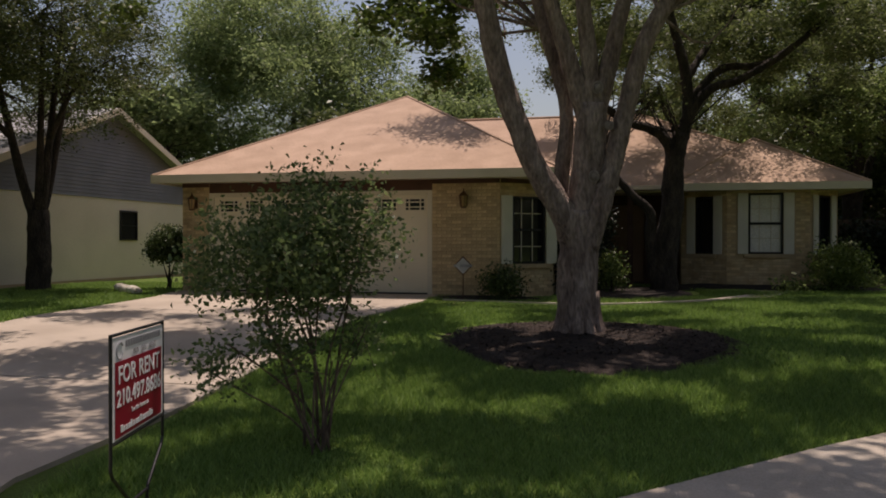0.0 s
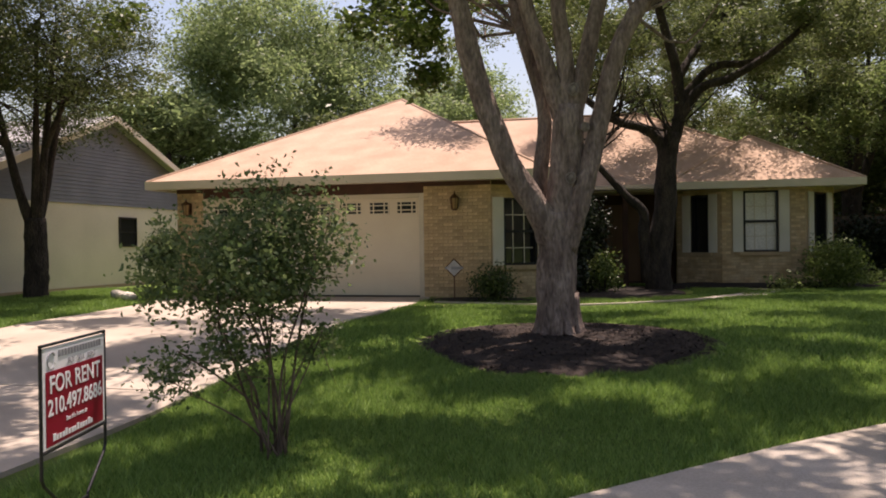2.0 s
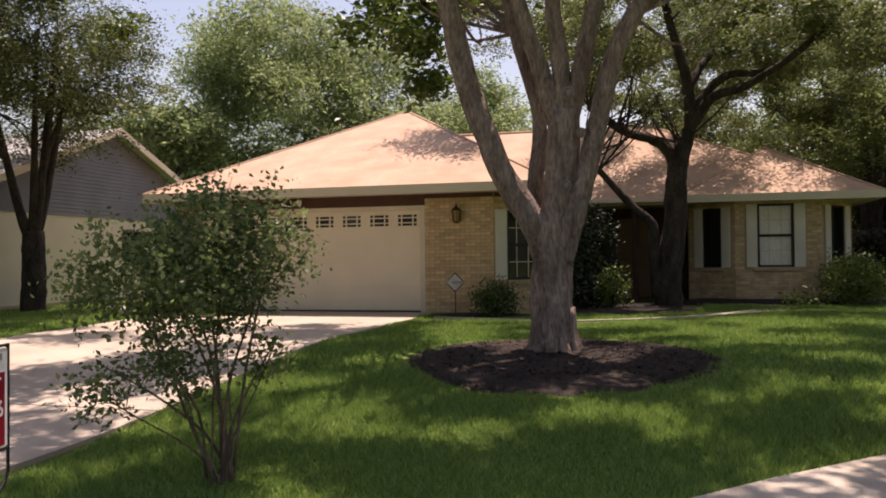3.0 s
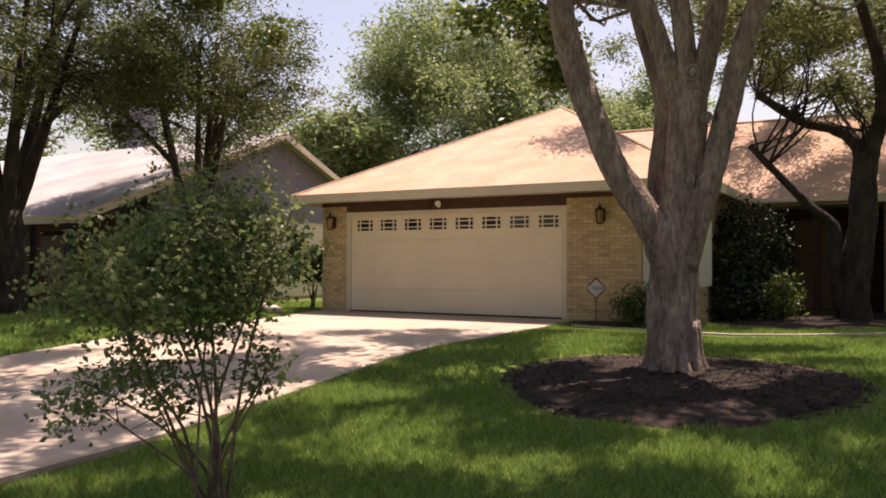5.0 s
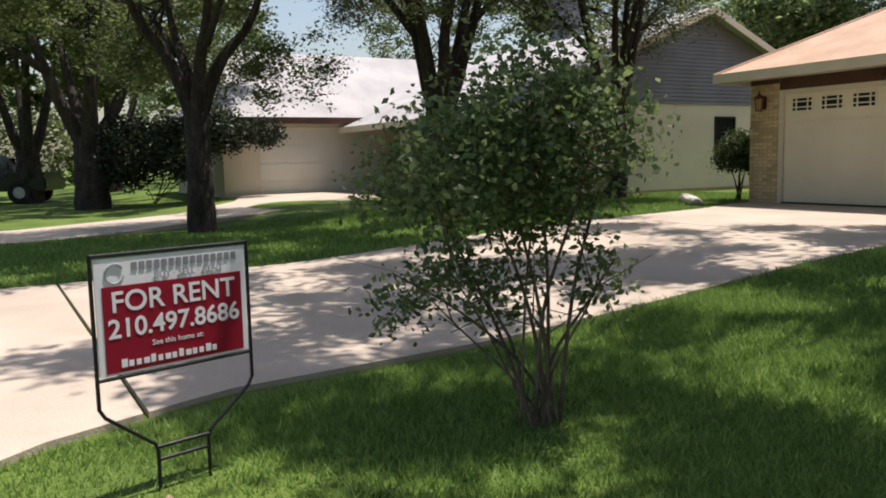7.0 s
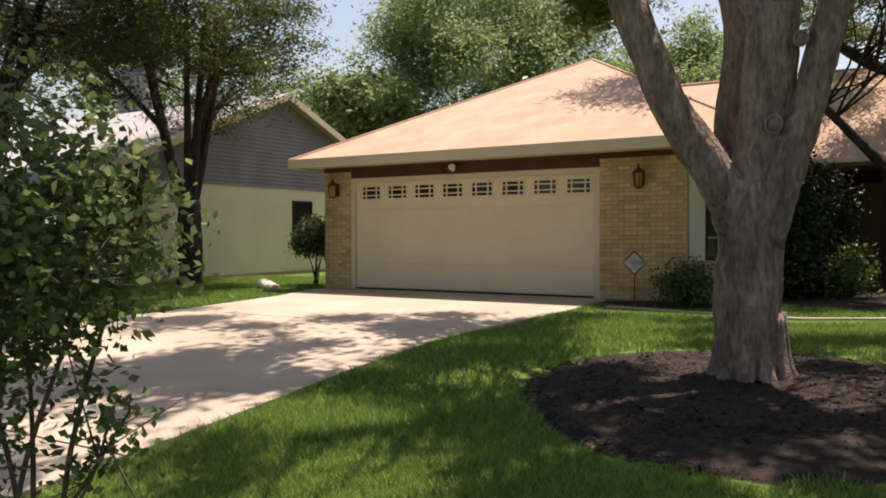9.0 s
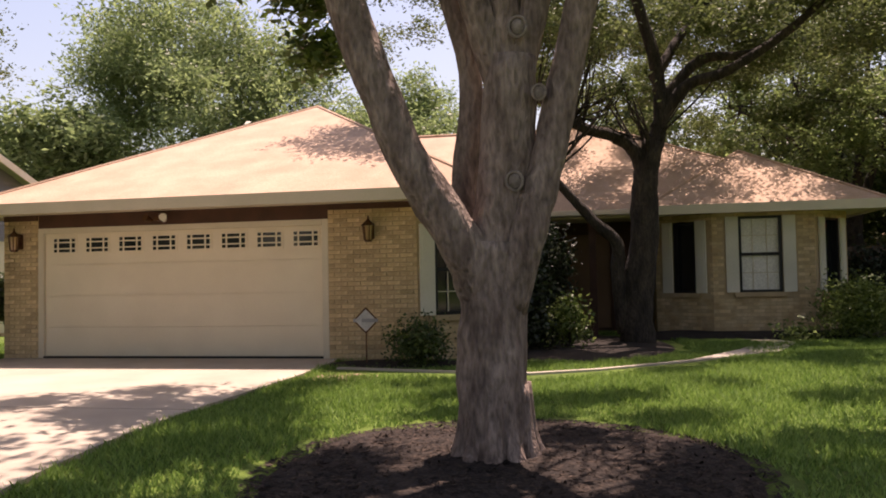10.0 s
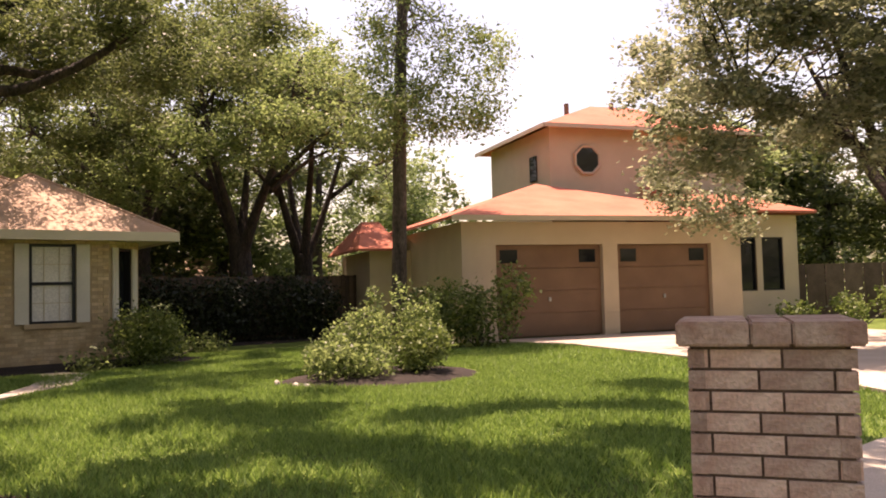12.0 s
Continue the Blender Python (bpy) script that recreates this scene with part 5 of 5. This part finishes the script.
for side in range(2):
    for s, ln in ((-0.325, 0.26), (-0.06, 0.137), (0.082, 0.243)):
        bm = box(bmesh.new(), s, s + ln, -0.325 + 0.327 * side, -0.002 + 0.327 * side, PZ - 0.088, PZ + random.uniform(-0.004, 0.006), 0.008)
        part("cap_brick", bm, M["brick_pink"], pil, "", True)
lb = part("letterbox_flag", boxes((PW / 2 - 0.005, PW / 2 + 0.018, 0.02, 0.12, PZ - 0.38, PZ - 0.11), bevel=0.004), M["blue"], pil, "dark blue metal letterbox edge", True)

# ---- fence, truck, hydrant, stones ----
fen = thing("timber_fence", 12, 9.2, 0, "dark weathered timber board fence", "fence")
fm, fd_ = along(8.8, 8.9, 17.4, 9.4)
me = bpy.data.meshes.new("board")
b2 = box(bmesh.new(), 0, 0.14, 0, 0.02, -0.05, 1.75, 0.004)
b2.to_mesh(me), b2.free()
me.materials.append(M["fence"])
for i in range(int(fd_ / 0.146)):
    ob = attach(new("board", me), fen)
    ob.matrix_local = Matrix.Translation(-fen.location) @ fm @ Matrix.Translation((i * 0.146, random.uniform(-0.004, 0.004), random.uniform(-0.03, 0.02)))
bm = boxes((0, fd_, 0.022, 0.06, 0.35, 0.44), (0, fd_, 0.022, 0.06, 1.35, 1.44))
bm.transform(fm)
part("rail", bm, M["fence"], fen)
fen2 = thing("garden_wall", 30, -1.5, 0, "dark brown boundary fence beyond the stucco house", "fence")
fm2, fd2 = along(27.2, 2.65, 38, -5.5)
for i in range(int(fd2 / 0.6)):
    bm = box(bmesh.new(), i * 0.6, i * 0.6 + 0.57, 0, 0.03, -0.2, 1.75, 0.004, fm2)
    part("board", bm, M["fence"], fen2)

bh = thing("small_house", 13.5, 22, 0, "low tiled roof of a house behind the fence", "house")
part("wall", boxes((9.5, 15.5, 15.0, 19.0, 0, 1.9)), M["stucco"], bh)
roof("roof", [[(9.0, 14.6, 1.9), (16, 14.6, 1.9), (13, 17, 2.9), (12, 17, 2.9)], [(9, 19.4, 1.9), (9, 14.6, 1.9), (12, 17, 2.9)], [(16, 14.6, 1.9), (16, 19.4, 1.9), (13, 17, 2.9)]], M["shingle"], bh, 0.06)

tk = thing("pickup_truck", -28.3, -13.0, gz(0, -13), "dark pickup truck parked along the street", "truck", turn=65)
bm = boxes((-2.6, 2.6, -0.95, 0.95, 0.45, 0.95), (-2.6, -0.7, -0.95, -0.86, 0.95, 1.15), (-2.6, -0.7, 0.86, 0.95, 0.95, 1.15), (1.2, 2.55, -0.9, 0.9, 0.95, 1.12), bevel=0.06)
part("body", bm, M["car"], tk, "", True)
bm = bmesh.new()
vs = [bm.verts.new(p) for p in ((-0.75, -0.9, 0.95), (1.25, -0.9, 0.95), (1.25, 0.9, 0.95), (-0.75, 0.9, 0.95), (-0.6, -0.75, 1.75), (0.6, -0.75, 1.75), (0.6, 0.75, 1.75), (-0.6, 0.75, 1.75))]
for q in ((0, 3, 2, 1), (4, 5, 6, 7), (0, 1, 5, 4), (1, 2, 6, 5), (2, 3, 7, 6), (3, 0, 4, 7)):
    bm.faces.new([vs[i] for i in q])
bmesh.ops.bevel(bm, geom=bm.edges[:], offset=0.05, segments=2, affect="EDGES")
part("cab", bm, M["car"], tk, "", True)
for y in (-1, 1):
    part("side_window", box(bmesh.new(), -0.5, 0.75, -0.01, 0.01, -0.28, 0.28, 0.01, pose(0.15, 0.835 * y, 1.36, 11 * y, 0, 0)), M["glass"], tk, "", True)
    for x in (-1.7, 1.7):
        bm = bmesh.new()
        bmesh.ops.create_cone(bm, cap_ends=True, segments=24, radius1=0.4, radius2=0.4, depth=0.26, matrix=pose(x, 0.86 * y, 0.4, 90, 0, 0))
        wh = part("wheel", bm, M["tyre"], tk, "", True)
        bm = bmesh.new()
        bmesh.ops.create_cone(bm, cap_ends=True, segments=18, radius1=0.24, radius2=0.2, depth=0.3, matrix=pose(x, 0.86 * y, 0.4, 90, 0, 0))
        part("rim", bm, M["steel"], wh, "", True)

hy = thing("fire_hydrant", 20.2, -4.6, gz(20, -4.6) + 0.05, "faded grey-red fire hydrant beside the driveway", "hydrant")
bm = bmesh.new()
bmesh.ops.create_cone(bm, cap_ends=True, segments=16, radius1=0.13, radius2=0.11, depth=0.6, matrix=pose(0, 0, 0.3))
part("barrel", bm, M["red"], hy, "", True)
bm = bmesh.new()
bmesh.ops.create_uvsphere(bm, u_segments=16, v_segments=10, radius=0.14, matrix=pose(0, 0, 0.62))
part("bonnet", bm, M["steel"], hy, "", True)
for s in (-1, 1):
    bm = bmesh.new()
    bmesh.ops.create_cone(bm, cap_ends=True, segments=12, radius1=0.07, radius2=0.07, depth=0.16, matrix=pose(0.17 * s, 0, 0.45, 0, 90, 0))
    part("nozzle", bm, M["red"], hy, "", True)

rs = random.Random(5)
edging = thing("stone_edging", 10.3, -1.3, 0, "dull stones edging the round bed", "edging")
for k in range(3):
    a = 3.0 + 1.6 * k / 5 + rs.uniform(-0.1, 0.1)
    bm = bmesh.new()
    bmesh.ops.create_icosphere(bm, subdivisions=1, radius=0.07, matrix=pose(10.3 + 1.62 * math.cos(a), -1.3 + 1.28 * math.sin(a), 0.03, rs.uniform(0, 90), 0, rs.uniform(0, 90)) @ Matrix.Diagonal((1.3, 0.9, 0.7, 1)))
    part("stone", bm, M["stone"], edging)
for x, y in ((-6.6, -0.6), (-6.2, -0.9), (-6.9, -0.3)):
    bm = bmesh.new()
    bmesh.ops.create_icosphere(bm, subdivisions=2, radius=0.16, matrix=pose(x, y, 0.06, 10, 20, rs.uniform(0, 90)) @ Matrix.Diagonal((1.3, 0.9, 0.7, 1)))
    single("rock", bm, M["stone"], "pale rounded rock at the lawn's edge", "rock")


for x, y, r in ((1.95, -12.62, 0.11), (2.3, -12.1, 0.1), (0.9, -1.9, 0.4)):
    bed("dirt_patch", x, y, r * 1.3, r, 0.0, M["dirt"], "worn patch of bare tan dirt in the lawn", x * 3, 0.5)


# ---- grass, mulch, leaves on the ground ----
def inside(line, x, y):
    """Whether points lie on the lawn's side of the pavement."""
    xs, ys = np.array([p[0] for p in line]), np.array([p[1] for p in line])
    return y > np.interp(x, xs, ys) + 0.01


def grass(name, x0, x1, y0, y1, per, height, seed, label, width=0.006):
    rng = np.random.default_rng(seed)
    n = int((x1 - x0) * (y1 - y0) * per)
    x, y = x0 + (x1 - x0) * rng.random(n), y0 + (y1 - y0) * rng.random(n)
    yl = np.array([p[1] for p in DRIVE_L])[::-1]
    dl, dr = np.interp(y, yl, np.array([p[0] for p in DRIVE_L])[::-1]), np.interp(y, yl, np.array([edge_at(DRIVE_R, v) for v in yl]))
    keep = ((x > dr + 0.02 - 0.09 * rng.random(n) ** 2) | (x < dl - 0.02 + 0.09 * rng.random(n) ** 2)) & inside(WALK_IN, x, y)
    for cx, cy, rx, ry in (MULCH, (7.0, 4.6, 2.9, 1.25), (3.5, 2.4, 1.9, 2.6), (1.2, -0.5, 1.2, 0.55), (10.3, -1.3, 1.6, 1.25), (13.0, 8.6, 5, 1.2)):
        keep &= ((x - cx) / rx) ** 2 + ((y - cy) / ry) ** 2 > 1.0 + 0.1 * np.sin(x * 9 + y * 7)
    px = np.array([p[0] for p in PATH_LINE])
    py = np.array([p[1] for p in PATH_LINE])
    on = (x > 0.4) & (x < 6.7) & (y < np.interp(x, px, py)) & (y > np.interp(x, px, py) - 0.62)
    keep &= ~on
    bare = np.exp(-(((x - 1.95) / 0.5) ** 2 + ((y + 12.7) / 0.45) ** 2)) + np.exp(-(((x - 2.5) / 0.45) ** 2 + ((y + 12.0) / 0.35) ** 2)) + 0.8 * np.exp(-(((x - 0.9) / 0.6) ** 2 + ((y + 1.9) / 0.5) ** 2))
    keep &= rng.random(len(x)) > 0.75 * bare
    keep &= ~((y > -0.05) & (x > -5.7) & (x < 2.4))
    for (a0, b0), (a1, b1) in zip(RDRIVE, RDRIVE[1:]):
        f = np.clip((y - a0[1]) / (a1[1] - a0[1]), 0, 1)
        keep &= ~((y <= a0[1]) & (y >= a1[1]) & (x > a0[0] + (a1[0] - a0[0]) * f))
    x, y = x[keep], y[keep]
    n = len(x)
    t = np.clip((-5.5 - y) / 5.0, 0, 1)
    z = -0.25 * t * t * (3 - 2 * t)
    a = rng.random(n) * 6.283
    patch = 0.75 + 0.5 * np.sin(x * 1.7 + 1.3 * np.sin(y * 1.1)) * np.sin(y * 2.1 + np.sin(x * 1.9)) * 0.6
    h = height * (0.55 + 0.7 * rng.random(n)) * patch
    lean = h * (0.3 + 0.9 * rng.random(n))
    b = rng.random(n) * 6.283
    w = width * (0.7 + 0.6 * rng.random(n))
    base = np.stack((x, y, z - 0.01), 1)
    s = np.stack((np.cos(a) * w, np.sin(a) * w, np.zeros(n)), 1)
    tip = base + np.stack((np.cos(b) * lean, np.sin(b) * lean, h + 0.01), 1)
    v = np.stack((base - s, base + s, tip), 1).reshape(-1, 3)
    me = bpy.data.meshes.new(name)
    me.vertices.add(3 * n), me.loops.add(3 * n), me.polygons.add(n)
    me.vertices.foreach_set("co", v.astype(np.float32).ravel())
    me.loops.foreach_set("vertex_index", np.arange(3 * n, dtype=np.int32))
    me.polygons.foreach_set("loop_start", np.arange(0, 3 * n, 3, dtype=np.int32))
    me.update(calc_edges=True)
    me.materials.append(M["grass"])
    tagged(new(name, me), label, "grass", "", "stuff")


grass("lawn_grass", -1, 7, -14, -7.5, 5200, 0.07, 101, "short bright green lawn grass", 0.005)
grass("lawn_grass", 0, 13, -7.5, 5.5, 1900, 0.075, 102, "short bright green lawn grass", 0.009)
grass("lawn_grass", -10, -4, -14, 3, 1000, 0.08, 103, "short bright green lawn grass", 0.012)
grass("lawn_grass", 7, 18, -9, 2, 800, 0.08, 104, "short bright green lawn grass", 0.012)

rng = np.random.default_rng(7)
n = 9000
a, r = rng.random(n) * 6.283, np.sqrt(rng.random(n))
c = np.stack((MULCH[0] + np.cos(a) * r * MULCH[2] * 0.99, MULCH[1] + np.sin(a) * r * MULCH[3] * 0.99, np.zeros(n)), 1)
t = np.clip((-5.5 - c[:, 1]) / 5.0, 0, 1)
c[:, 2] = -0.25 * t * t * (3 - 2 * t) + 0.06 * np.minimum(1, (1 - r) * 3) + 0.004
ln = 0.03 + 0.05 * rng.random(n)
tagged(quads("mulch_chips", c, ln, ln * 0.35, rng, M["mulch"], None, 0.85), "loose dark bark mulch chips", "mulch", "", "stuff")

# ---- bricks of the house, last ----
lay(w2, m2, d2, -0.03, TOP)
lay(w1, m1, d1, -0.03, TOP)
lay(w3, m3, d3, -0.03, TOP, [(-0.02 + h[0] - 0.27, h[1] + 0.27, h[2] - 0.1, h[3]) for h in SIDE_HOLE], False)
for wq, mq, dq, hq in ((w4, m4, d4, H4), (w5, m5, d5, H5), (w6, m6, d6, H6)):
    lay(wq, mq, dq, -0.03, TOP, [(h[0] - 0.25, h[1] + 0.25, h[2] - 0.1, h[3]) for h in hq], False)
